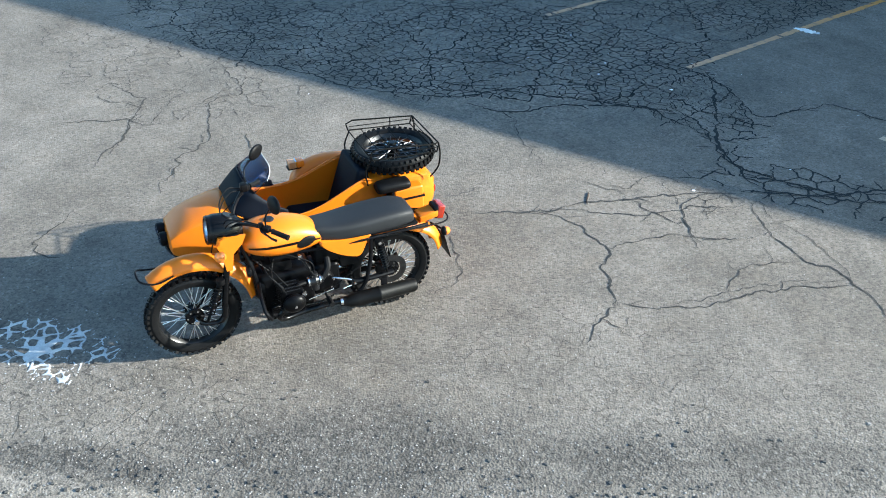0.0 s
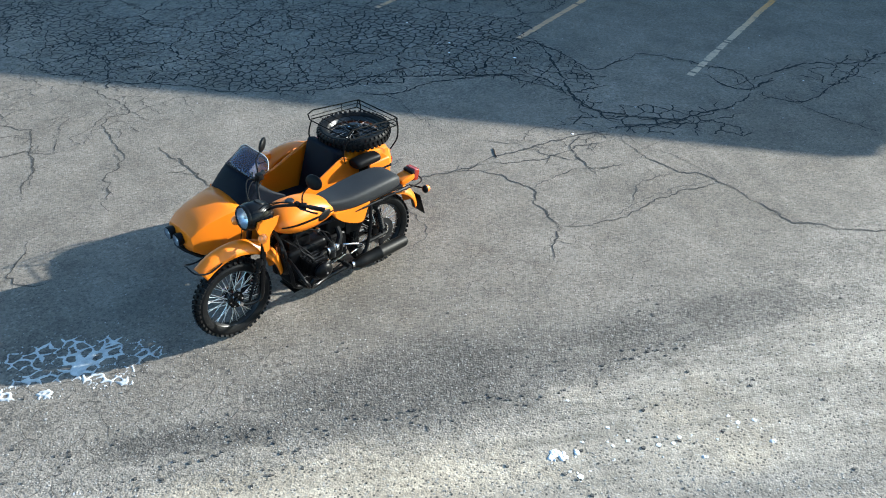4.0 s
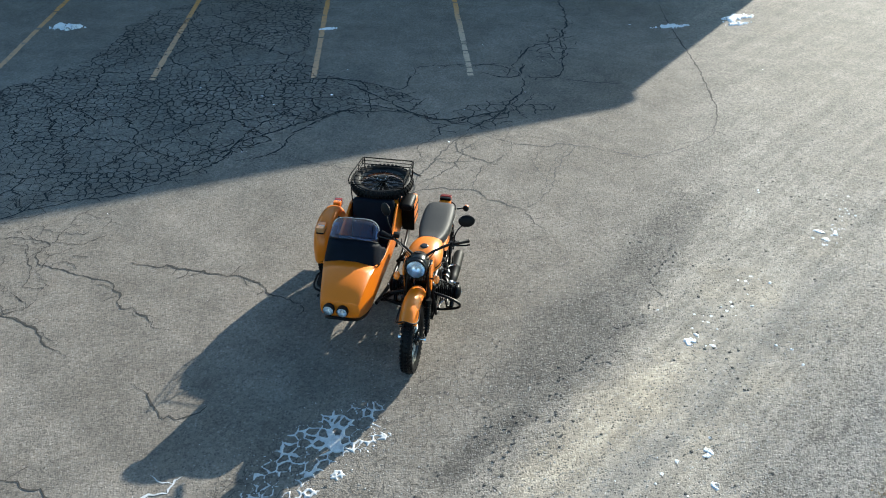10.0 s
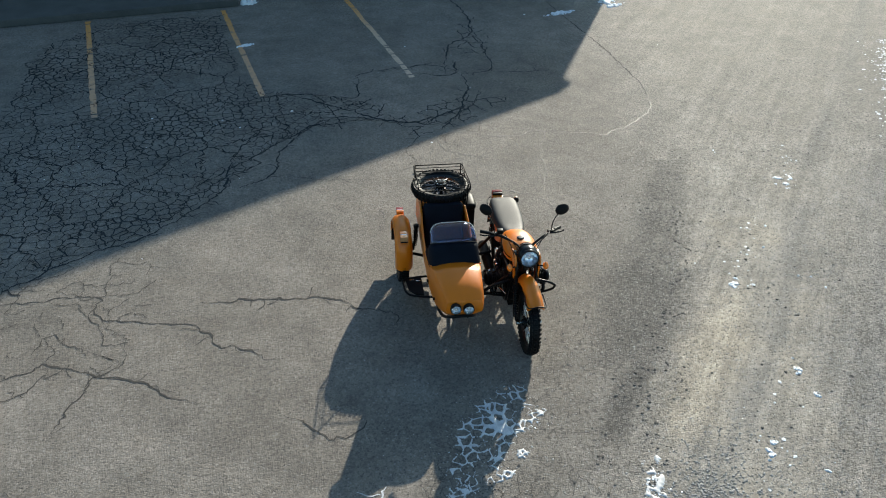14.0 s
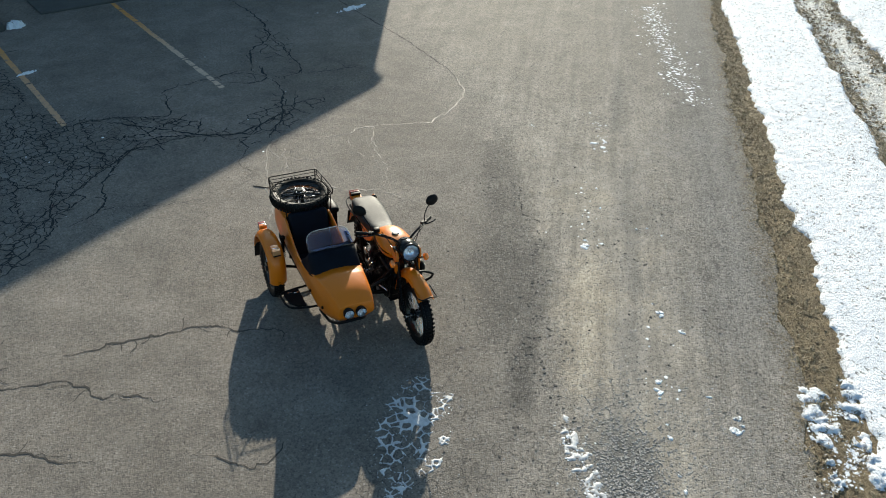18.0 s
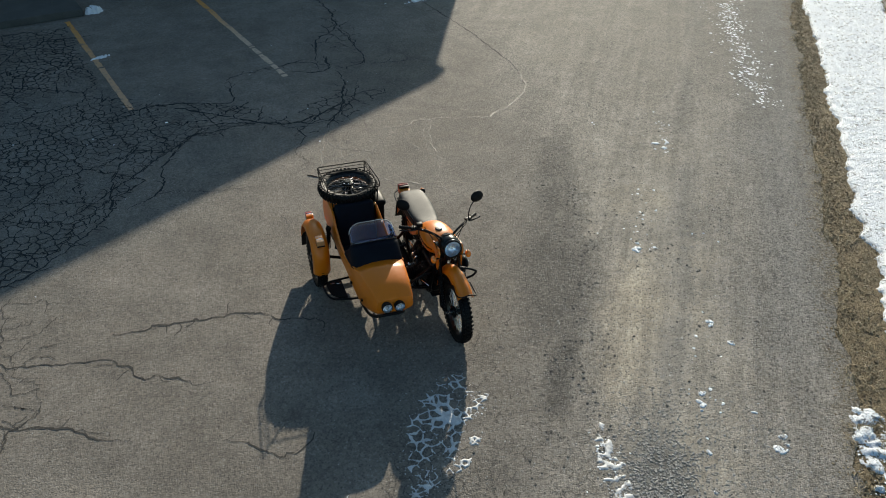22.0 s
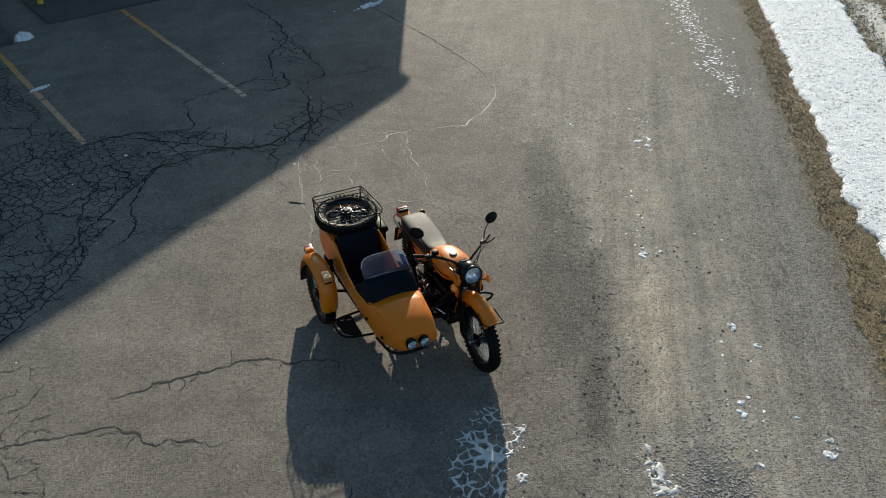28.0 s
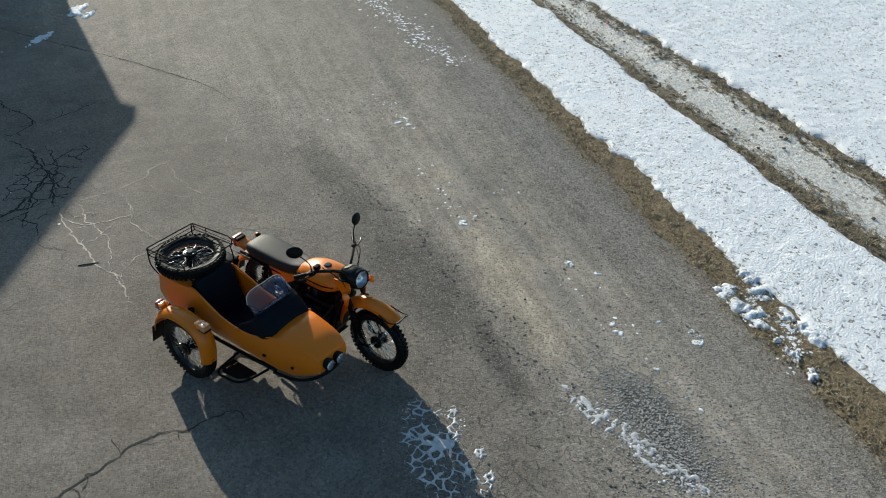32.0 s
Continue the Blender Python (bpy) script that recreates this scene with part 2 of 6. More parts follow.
    # darker broken ground in the stalls, its colour cooled for the building's shade
    worn = m.math("MULTIPLY", spot(m, x, y, -2.4, 7.0, 5.6, 3.4, 0.1, big), 0.4)
    col = m.mix(worn, col, LOT_WORN_SHADE)
    # long streaks from wheels, and soft patches
    comb = m.noise(1.0, 6, 0.7, m.joined(m.math("MULTIPLY", u, 0.28), m.math("MULTIPLY", v, 4.2)))
    tone = m.math("ADD", m.math("MULTIPLY", m.math("MULTIPLY", m.math("SUBTRACT", comb, 0.5), past), 1.7), m.math("MULTIPLY", m.math("SUBTRACT", m.noise(1.7, 5, 0.65), 0.5), 1.0))
    tone = m.math("ADD", tone, m.math("MULTIPLY", m.math("SUBTRACT", m.noise(7.5, 4, 0.6), 0.5), m.math("ADD", 0.25, m.math("MULTIPLY", past, 0.5))))
    tone = m.math("ADD", 1.0, tone)
    tint = m.node("ShaderNodeMix", data_type="RGBA", blend_type="MULTIPLY")
    tint.inputs[0].default_value = 1.0
    m.put(tint.inputs[6], col)
    m.put(tint.inputs[7], tone)
    col = tint.outputs[2]
    shoulder = m.math("MULTIPLY", m.ramp(m.math("ADD", m.math("SUBTRACT", v, m.math("MULTIPLY", u, 0.018)), m.math("MULTIPLY", m.math("SUBTRACT", m.noise(5, 5, 0.7), 0.5), 1.3)), 4.6, 5.0), 0.8)
    col = m.mix(shoulder, col, (0.11, 0.088, 0.058))
    # aggregate: chips of two sizes, dark pits and pale stones
    chips = m.node("ShaderNodeSeparateColor")
    m.put(chips.inputs[0], m.cells(37, "Color", flat=True))
    chip_far = m.cells(37, "Distance", flat=True)
    lum = m.math("ADD", m.math("MULTIPLY", grit_value, 0.38), m.math("ADD", m.math("MULTIPLY", fine, 0.6), m.math("MULTIPLY", chips.outputs[1], m.math("ADD", 0.35, m.math("MULTIPLY", past, 0.3)))))
    gain = m.node("ShaderNodeMapRange")
    m.put(gain.inputs[0], lum)
    gain.inputs[1].default_value, gain.inputs[2].default_value, gain.inputs[3].default_value, gain.inputs[4].default_value = 0.25, 1.15, 0.47, 1.56
    mul = m.node("ShaderNodeMix", data_type="RGBA", blend_type="MULTIPLY")
    mul.inputs[0].default_value = 1.0
    m.put(mul.inputs[6], col)
    calm = m.math("MAXIMUM", m.math("MULTIPLY", band, 0.6), m.math("MULTIPLY", m.math("SUBTRACT", 1.0, m.math("MAXIMUM", past, bared)), 0.2))
    m.put(mul.inputs[7], m.math("ADD", m.math("MULTIPLY", gain.outputs[0], m.math("SUBTRACT", 1.0, calm)), m.math("MULTIPLY", calm, 1.03)))
    rough_ground = m.math("ADD", 0.5, m.math("MULTIPLY", m.math("MAXIMUM", past, bare), 0.5))
    pits = m.math("MULTIPLY", m.ramp(chips.outputs[0], 0.26, 0.2), m.ramp(chip_far, 0.42, 0.22))
    pale = m.math("MULTIPLY", m.ramp(chips.outputs[2], 0.88, 0.92), m.ramp(chip_far, 0.42, 0.22))
    col = m.mix(m.math("MULTIPLY", m.math("MULTIPLY", pits, rough_ground), 0.85), mul.outputs[2], (0.045, 0.044, 0.043))
    col = m.mix(m.math("MULTIPLY", m.math("MULTIPLY", pale, rough_ground), 0.3), col, (0.5, 0.49, 0.47))
    pores = m.math("MULTIPLY", m.ramp(m.cells(21, "Distance"), 0.15, 0.08), m.ramp(m.noise(4, 2), 0.48, 0.62))
    col = m.mix(m.math("MULTIPLY", pores, 0.4), col, (0.06, 0.058, 0.055))
    # dark clods trodden in beside the wheel band
    clod = m.node("ShaderNodeSeparateColor")
    m.put(clod.inputs[0], m.cells(12, "Color", flat=True))
    clods = m.math("MULTIPLY", m.ramp(m.math("ADD", m.cells(12, "Distance", flat=True), m.math("MULTIPLY", m.math("SUBTRACT", fine, 0.5), 0.8)), 0.34, 0.22), m.ramp(clod.outputs[0], 0.82, 0.86))
    clods = m.math("MULTIPLY", clods, spot(m, u, v, 2.2, 1.75, 2.6, 0.8, -0.05, mid))
    col = m.mix(m.math("MULTIPLY", clods, 0.6), col, (0.05, 0.046, 0.042))
    # fine crazing where the binder has gone
    turn_about = m.node("ShaderNodeVectorMath", operation="ADD")
    m.put(turn_about.inputs[0], m.pos)
    sway = m.node("ShaderNodeTexNoise")
    m.put(sway.inputs["Vector"], m.pos)
    sway.inputs["Scale"].default_value = 9
    less = m.node("ShaderNodeVectorMath", operation="SCALE")
    m.put(less.inputs[0], sway.outputs["Color"])
    less.inputs[3].default_value = 0.13
    m.put(turn_about.inputs[1], less.outputs[0])
    net = m.ramp(m.cells(11.5, "Distance", "DISTANCE_TO_EDGE", turn_about.outputs[0], True), 0.07, 0.025)
    where = m.math("MULTIPLY", m.math("MAXIMUM", m.math("MAXIMUM", bared, bare), m.math("MULTIPLY", lane, 0.8)), m.ramp(m.noise(2.6, 4, 0.6), 0.4, 0.6))
    col = m.mix(m.math("MULTIPLY", m.math("MULTIPLY", net, where), 0.8), col, (0.055, 0.052, 0.048))
    # pebbles with dark gaps where the surface is bare gravel
    pebbly = m.math("MAXIMUM", m.math("MULTIPLY", past, m.math("SUBTRACT", 1.0, m.math("MULTIPLY", m.math("MAXIMUM", band, tan), 0.65))), m.math("MAXIMUM", bared, damp))
    gaps = m.math("MULTIPLY", m.ramp(m.cells(58, "Distance", "DISTANCE_TO_EDGE", None, True), 0.16, 0.04), m.ramp(m.noise(13, 3), 0.2, 0.5))
    col = m.mix(m.math("MULTIPLY", m.math("MULTIPLY", gaps, pebbly), 0.55), col, (0.045, 0.041, 0.037))
    tops = m.node("ShaderNodeSeparateColor")
    m.put(tops.inputs[0], m.cells(58, "Color", flat=True))
    col = m.mix(m.math("MULTIPLY", m.math("MULTIPLY", m.ramp(tops.outputs[0], 0.45, 1.0), m.math("MULTIPLY", pebbly, m.math("SUBTRACT", 1.0, m.math("MULTIPLY", m.math("MAXIMUM", bared, damp), 0.6)))), 0.5), col, (0.36, 0.325, 0.285))
    height = m.math("ADD", m.math("MULTIPLY", m.cells(62, "Distance"), 0.7), m.math("ADD", m.math("MULTIPLY", m.noise(90, 3, 0.7), 0.6), m.math("MULTIPLY", chips.outputs[0], 0.5)))
    m.bump(m.math("MULTIPLY", height, m.math("ADD", m.math("SUBTRACT", 1.0, m.math("MULTIPLY", band, 0.45)), m.math("MULTIPLY", pebbly, 0.9))), 0.5, 0.009)
    return m.set(Base_Color=col, Roughness=m.math("SUBTRACT", 0.86, m.math("MULTIPLY", damp, 0.25)), Specular_IOR_Level=0.27)


LOT_DARK, LOT_LIGHT, LOT_BROWN, LOT_WORN_SHADE = (0.152, 0.133, 0.113), (0.193, 0.17, 0.146), (0.164, 0.134, 0.105), (0.128, 0.134, 0.128)
ROAD_GREY, DUST_LOW, DUST_HIGH, BARE, DAMP = (0.232, 0.207, 0.179), (0.272, 0.241, 0.2), (0.327, 0.29, 0.241), (0.088, 0.079, 0.07), (0.042, 0.046, 0.046)
DUST_TAN, GRAVEL_GREY = (0.375, 0.315, 0.235), (0.138, 0.13, 0.122)
asphalt_mat = asphalt()
# crack_shadow is darker and cooler, with the building's shade in its colour
crack_shaded = plain("crack_shadow", (0.015, 0.018, 0.02), 0.95, vary=0.4, scale=6)
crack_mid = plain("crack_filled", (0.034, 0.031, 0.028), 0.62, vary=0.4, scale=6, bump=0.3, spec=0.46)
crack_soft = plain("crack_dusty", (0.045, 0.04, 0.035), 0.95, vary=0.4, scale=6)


def line_paint():
    m = Nodes("worn_line_paint")
    x, y, u, v = road_axes(m)
    worn = m.ramp(m.math("ADD", m.noise(9, 5, 0.7), m.math("MULTIPLY", m.noise(60, 3), 0.35)), 0.66, 0.86)
    fresh = m.ramp(y, 10.0, 13.2)
    col = m.mix(fresh, m.mix(m.ramp(x, 2.2, 3.2), (0.5, 0.3, 0.17), (0.52, 0.39, 0.28)), (0.56, 0.25, 0.05))
    return m.set(Base_Color=m.mix(m.math("MULTIPLY", worn, 0.8), col, (0.16, 0.153, 0.14)), Roughness=0.8)


def snow():
    m = Nodes("old_snow")
    mid, fine = m.noise(3, 5), m.noise(26, 6, 0.75)
    crumb = m.cells(34, "Distance")
    wide = m.noise(2.2, 4)
    bent = m.node("ShaderNodeVectorMath", operation="ADD")
    m.put(bent.inputs[0], m.pos)
    swirl = m.node("ShaderNodeTexNoise")
    m.put(swirl.inputs["Vector"], m.pos)
    swirl.inputs["Scale"].default_value, swirl.inputs["Detail"].default_value = 14, 4
    shift = m.node("ShaderNodeVectorMath", operation="SCALE")
    m.put(shift.inputs[0], swirl.outputs["Color"])
    shift.inputs[3].default_value = 0.16
    m.put(bent.inputs[1], shift.outputs[0])
    warped = bent.outputs[0]
    pick = m.node("ShaderNodeSeparateColor")
    m.put(pick.inputs[0], m.cells(12, "Color", vec=warped, flat=True))
    # shade of dimples painted as dark spots of two sizes
    dimple_shade = m.math("MULTIPLY", m.ramp(m.cells(12, "Distance", vec=warped, flat=True), 0.3, 0.12), m.ramp(m.math("ADD", pick.outputs[0], m.math("MULTIPLY", m.math("SUBTRACT", wide, 0.5), 1.6)), 0.62, 0.74))
    small_dimple_shade = m.math("MULTIPLY", m.ramp(m.cells(25, "Distance", vec=warped, flat=True), 0.32, 0.14), m.ramp(m.noise(4.5, 3), 0.53, 0.62))
    col = m.mix(m.ramp(mid, 0.3, 0.7), (0.77, 0.79, 0.83), (0.86, 0.87, 0.895))
    # hollows of the fine relief greyed in the colour as shade
    col = m.mix(m.math("MULTIPLY", m.ramp(fine, 0.42, 0.3), 0.2), col, (0.58, 0.56, 0.52))
    col = m.mix(m.math("MULTIPLY", m.math("MAXIMUM", dimple_shade, small_dimple_shade), 0.9), col, (0.16, 0.155, 0.15))
    m.bump(m.math("ADD", m.math("MULTIPLY", fine, 1.5), m.math("MULTIPLY", crumb, 0.5)), 0.6, 0.035)
    return m.set(Base_Color=col, Roughness=0.7, Specular_IOR_Level=0.4)


def soil():
    m = Nodes("dead_grass_soil")
    mid, fine, blot = m.noise(6, 5, 0.7), m.noise(55, 5, 0.8), m.noise(17, 5, 0.75)
    col = m.mix(m.ramp(mid, 0.35, 0.65), (0.155, 0.11, 0.06), (0.28, 0.21, 0.12))
    col = m.mix(m.math("MULTIPLY", m.ramp(blot, 0.52, 0.66), 0.7), col, (0.27, 0.215, 0.135))
    col = m.mix(m.math("MULTIPLY", m.ramp(blot, 0.46, 0.36), 0.75), col, (0.03, 0.024, 0.015))
    col = m.mix(m.math("MULTIPLY", m.ramp(fine, 0.52, 0.66), 0.5), col, (0.33, 0.27, 0.18))
    m.bump(m.math("ADD", fine, m.math("MULTIPLY", blot, 2.0)), 1.0, 0.03)
    return m.set(Base_Color=col, Roughness=0.95)


def slush():
    m = Nodes("rut_slush")
    x, y, u, v = road_axes(m)
    mid, fine, blot = m.noise(7, 5, 0.7), m.noise(60, 5, 0.8), m.noise(16, 5, 0.75)
    long = m.noise(1.0, 5, 0.65, m.joined(m.math("MULTIPLY", u, 1.5), m.math("MULTIPLY", v, 5.0)))
    side = m.math("ABSOLUTE", m.math("SUBTRACT", v, m.math("SUBTRACT", 8.12, m.math("MULTIPLY", u, 0.032))))
    wave = m.math("ADD", m.math("MULTIPLY", m.math("SUBTRACT", long, 0.5), 1.5), m.math("MULTIPLY", m.math("SUBTRACT", mid, 0.5), 0.9))
    ice = m.math("SUBTRACT", 1.0, m.ramp(m.math("ADD", side, wave), 0.3, 0.5))
    dirt = m.mix(m.ramp(blot, 0.38, 0.62), (0.075, 0.056, 0.034), (0.22, 0.175, 0.11))
    dirt = m.mix(m.math("MULTIPLY", m.ramp(fine, 0.52, 0.66), 0.5), dirt, (0.3, 0.25, 0.17))
    pale = m.mix(m.ramp(blot, 0.36, 0.6), (0.52, 0.49, 0.45), (0.84, 0.83, 0.8))
    m.bump(m.math("ADD", fine, m.math("MULTIPLY", blot, 2.0)), 0.9, 0.035)
    return m.set(Base_Color=m.mix(ice, dirt, pale), Roughness=0.7)


line_mat, snow_mat, soil_mat, slush_mat = line_paint(), snow(), soil(), slush()


def per_piece(name, cols, rough=0.8):
    """A colour of its own for each loose piece of a mesh."""
    m = Nodes(name)
    pick = m.node("ShaderNodeNewGeometry").outputs["Random Per Island"]
    ramp = m.node("ShaderNodeValToRGB")
    ramp.color_ramp.elements[0].color, ramp.color_ramp.elements[1].color = (*cols[0], 1), (*cols[-1], 1)
    for i, c in enumerate(cols[1:-1]):
        ramp.color_ramp.elements.new((i + 1) / (len(cols) - 1)).color = (*c, 1)
    m.put(ramp.inputs[0], pick)
    return m.set(Base_Color=ramp.outputs[0], Roughness=rough)


stone_mat = per_piece("loose_stone", [(0.2, 0.188, 0.175), (0.3, 0.28, 0.26), (0.38, 0.355, 0.33), (0.25, 0.233, 0.213)])
straw_mat = per_piece("dead_grass", [(0.12, 0.085, 0.045), (0.3, 0.225, 0.13), (0.48, 0.39, 0.26), (0.2, 0.16, 0.085), (0.36, 0.28, 0.17)])
dark_chip = per_piece("asphalt_chip", [(0.04, 0.037, 0.034), (0.09, 0.085, 0.078), (0.06, 0.055, 0.05)])
clod_mat = per_piece("soil_clod", [(0.08, 0.056, 0.034), (0.16, 0.115, 0.07), (0.25, 0.19, 0.12), (0.11, 0.085, 0.05), (0.3, 0.24, 0.16)], 0.95)


# ---- mesh helpers ----
def part(name, bm, material, parent, label="", smooth=True, angle=35.0):
    me = bpy.data.meshes.new(name)
    if smooth:
        lim = radians(angle)
        for f in bm.faces:
            f.smooth = True
        for e in bm.edges:
            if len(e.link_faces) == 2 and e.calc_face_angle(0.0) > lim:
                e.smooth = False
    bm.to_mesh(me)
    bm.free()
    me.materials.append(material)
    ob = new(name, me)
    ob.parent = parent
    if label:
        tagged(ob, label)
    return ob


def raw(name, verts, faces, material, parent=None, smooth=False):
    me = bpy.data.meshes.new(name)
    me.from_pydata(verts, [], faces)
    if smooth:
        me.polygons.foreach_set("use_smooth", [True] * len(me.polygons))
    me.materials.append(material)
    ob = new(name, me)
    ob.parent = parent
    return ob


def thick(ob, t, offset=-1.0):
    s = ob.modifiers.new("thickness", "SOLIDIFY")
    s.thickness, s.offset = t, offset
    return ob


def curve(pts, steps=6, closed=False):
    """Catmull-Rom through the points."""
    pts = [Vector(p) for p in pts]
    n, out = len(pts), []
    for i in range(n if closed else n - 1):
        if closed:
            a, b, c, d = (pts[(i + k) % n] for k in (-1, 0, 1, 2))
        else:
            a, b, c, d = pts[max(i - 1, 0)], pts[i], pts[i + 1], pts[min(i + 2, n - 1)]
        for s in range(steps):
            t = s / steps
            out.append(0.5 * (2 * b + (c - a) * t + (2 * a - 5 * b + 4 * c - d) * t * t + (3 * b - a - 3 * c + d) * t ** 3))
    if not closed:
        out.append(pts[-1].copy())
    return out


def loft(rings, closed=True, caps=True, bm=None, loop=False):
    bm = bm or bmesh.new()
    made = [[bm.verts.new(p) for p in ring] for ring in rings]
    n = len(made[0])
    pairs = list(zip(made, made[1:])) + ([(made[-1], made[0])] if loop else [])
    for a, b in pairs:
        for i in range(n if closed else n - 1):
            j = (i + 1) % n
            bm.faces.new((a[i], a[j], b[j], b[i]))
    if caps and not loop:
        bm.faces.new(made[0][::-1])
        bm.faces.new(made[-1])
    bmesh.ops.recalc_face_normals(bm, faces=bm.faces)
    return bm


def tube(pts, r, seg=8, closed=False, steps=0, bm=None):
    """A round bar along the points; r may be a list."""
    pts = curve(pts, steps, closed) if steps else [Vector(p) for p in pts]
    n, rings, up = len(pts), [], None
    for i, p in enumerate(pts):
        before, after = (pts[i - 1], pts[(i + 1) % n]) if closed else (pts[max(i - 1, 0)], pts[min(i + 1, n - 1)])
        way = (after - before).normalized()
        if up is None:
            up = way.orthogonal().normalized()
        up = (up - way * up.dot(way)).normalized()
        side = way.cross(up)
        rad = r[i] if isinstance(r, (list, tuple)) else r
        rings.append([p + (up * math.cos(a) + side * math.sin(a)) * rad for a in (2 * math.pi * k / seg for k in range(seg))])
    return loft(rings, True, True, bm, closed)


def lathe(profile, seg=32, axis="y", at=(0, 0, 0), closed=False, bm=None):
    """Turns (radius, along) pairs about an axis."""
    rings = []
    for k in range(seg):
        a = 2 * math.pi * k / seg
        c, s = math.cos(a), math.sin(a)
        ring = []
        for r, h in profile:
            p = {"y": (r * c, h, r * s), "x": (h, r * c, r * s), "z": (r * c, r * s, h)}[axis]
            ring.append(Vector(p) + Vector(at))
        rings.append(ring)
    bm = loft(rings, closed, False, bm, True)
    bmesh.ops.remove_doubles(bm, verts=bm.verts, dist=1e-5)
    return bm


def box(sx, sy, sz, m=None, bevel=0.0, segs=2, bm=None):
    own = bm is None
    bm = bm or bmesh.new()
    made = bmesh.ops.create_cube(bm, size=1.0, matrix=(m or Matrix()) @ Matrix.Diagonal((sx, sy, sz, 1)))
    if bevel and own:
        bmesh.ops.bevel(bm, geom=list(bm.edges), offset=bevel, segments=segs, affect="EDGES", profile=0.6)
    return bm


def ball(rx, ry, rz, at, seg=20, turn=None):
    bm = bmesh.new()
    bmesh.ops.create_uvsphere(bm, u_segments=seg, v_segments=seg // 2, radius=1.0, matrix=Matrix.Translation(at) @ (turn or Matrix()) @ Matrix.Diagonal((rx, ry, rz, 1)))
    return bm


def rounded(hw, lo, hi, n=20, power=3.0):
    """A section across y and z like a rounded box."""
    out = []
    for k in range(n):
        a = 2 * math.pi * (k + 0.5) / n
        c, s = math.cos(a), math.sin(a)
        y = math.copysign(abs(c) ** (2 / power), c) * hw
        z = math.copysign(abs(s) ** (2 / power), s) * (hi - lo) / 2 + (hi + lo) / 2
        out.append((y, z))
    return out

# ---- the ground ----
def wander(u, seed, size=0.12, step=0.35):
    """Irregular edges: a few waves of noise along u."""
    return size * (noise.noise((u / step, seed, 0.3)) + 0.55 * noise.noise((u / step * 3.1, seed, 7.1)) + 0.3 * noise.noise((u / step * 9.0, seed, 3.3)))


def big_sheet(name, size, z, mat):
    bm = bmesh.new()
    bmesh.ops.create_grid(bm, x_segments=8, y_segments=8, size=size, matrix=Matrix.Translation((0, 0, z)))
    return part(name, bm, mat, None)


tagged(big_sheet("ground", 600, -0.06, snow_mat), "open snow-covered ground reaching to the horizon", "ground", kind="structure")


def strip(name, us, inner, outer, z, mat, rows=6, rough=0.0, smooth=True):
    """A band between two edges, v = inner(u) to outer(u)."""
    verts, faces = [], []
    for i, u in enumerate(us):
        a, b = inner(u), outer(u)
        for k in range(rows + 1):
            v = a + (b - a) * k / rows
            x, y = uv_to_xy(u, v)
            h = rough * noise.noise((x * 3, y * 3, 1.7)) + 0.6 * rough * noise.noise((x * 11, y * 11, 4.0))
            verts.append((x, y, z(u, v) + h))
    n = rows + 1
    for i in range(len(us) - 1):
        for k in range(rows):
            a = i * n + k
            faces.append((a, a + 1, a + n + 1, a + n))
    return raw(name, verts, faces, mat, smooth=smooth)


def span(a, b, step):
    n = max(1, round((b - a) / step))
    return [a + (b - a) * i / n for i in range(n + 1)]


def pave_edge(u):
    return 4.93 + 0.018 * u + wander(u, 2.0, 0.13, 0.7)


def snow_edge(u):
    return 5.5 + wander(u, 5.0, 0.11, 1.2)


us_road = [-70, -40, -20] + span(-9, 26, 0.1) + [40, 80]
pavement = strip("pavement", us_road, lambda u: -80.0, pave_edge, lambda u, v: 0.0, asphalt_mat, rows=1, smooth=False)
tagged(thick(pavement, 0.05), "worn grey cracked asphalt lot with a dusty gravelly drive", "pavement", kind="structure")
verge = strip("verge", span(-12, 28, 0.12), lambda u: pave_edge(u) - 0.25, lambda u: 6.6, lambda u, v: -0.012 + 0.03 * max(0, v - pave_edge(u)), soil_mat, rows=14, rough=0.012)
tagged(verge, "strip of brown soil and dead grass beside the drive", "verge", kind="structure")


def rut_in(u):
    return 7.2 + wander(u, 11.0, 0.09, 0.7)


def rut_out(u):
    return 9.0 - 0.058 * u + wander(u, 14.0, 0.1, 0.6)


rut = strip("rut", span(-10, 34, 0.1), lambda u: 6.9, lambda u: 9.5, lambda u, v: 0.012 - 0.03 * math.exp(-((v - 8.2 + 0.045 * u) / 0.35) ** 2), slush_mat, rows=24, rough=0.02)
tagged(rut, "muddy wheel rut with slush and flattened dead grass", "rut", kind="structure")


def snow_sheet(name, us, inner, outer, rows, deep, crust=0.5):
    """Snow with crumbling edges and a lumpy top."""
    def level(u, v):
        edge = min(v - inner(u), outer(u) - v)
        x, y = uv_to_xy(u, v)
        edge += 0.07 * noise.noise((x * 2.6, y * 2.6, 2.0)) + 0.025 * noise.noise((x * 12, y * 12, 5.0))
        rise = max(-0.05, min(1.0, edge / 0.12))
        lump = 0.01 * noise.noise((x * 4, y * 4, 9.0)) + 0.012 * noise.noise((x * 9, y * 9, 3.0)) - 0.034 * abs(noise.noise((x * 13, y * 13, 8.0))) ** 1.3 + 0.008 * noise.noise((x * 24, y * 24, 5.0)) + 0.02 * noise.noise((x * 0.9, y * 0.9, 6.0))
        return (deep * (1 - (1 - max(0.0, rise)) ** 2) if rise > 0 else rise * 1.5) + crust * lump * max(0.0, rise)
    return strip(name, us, lambda u: inner(u) - 0.12, lambda u: outer(u) + 0.12, level, snow_mat, rows)


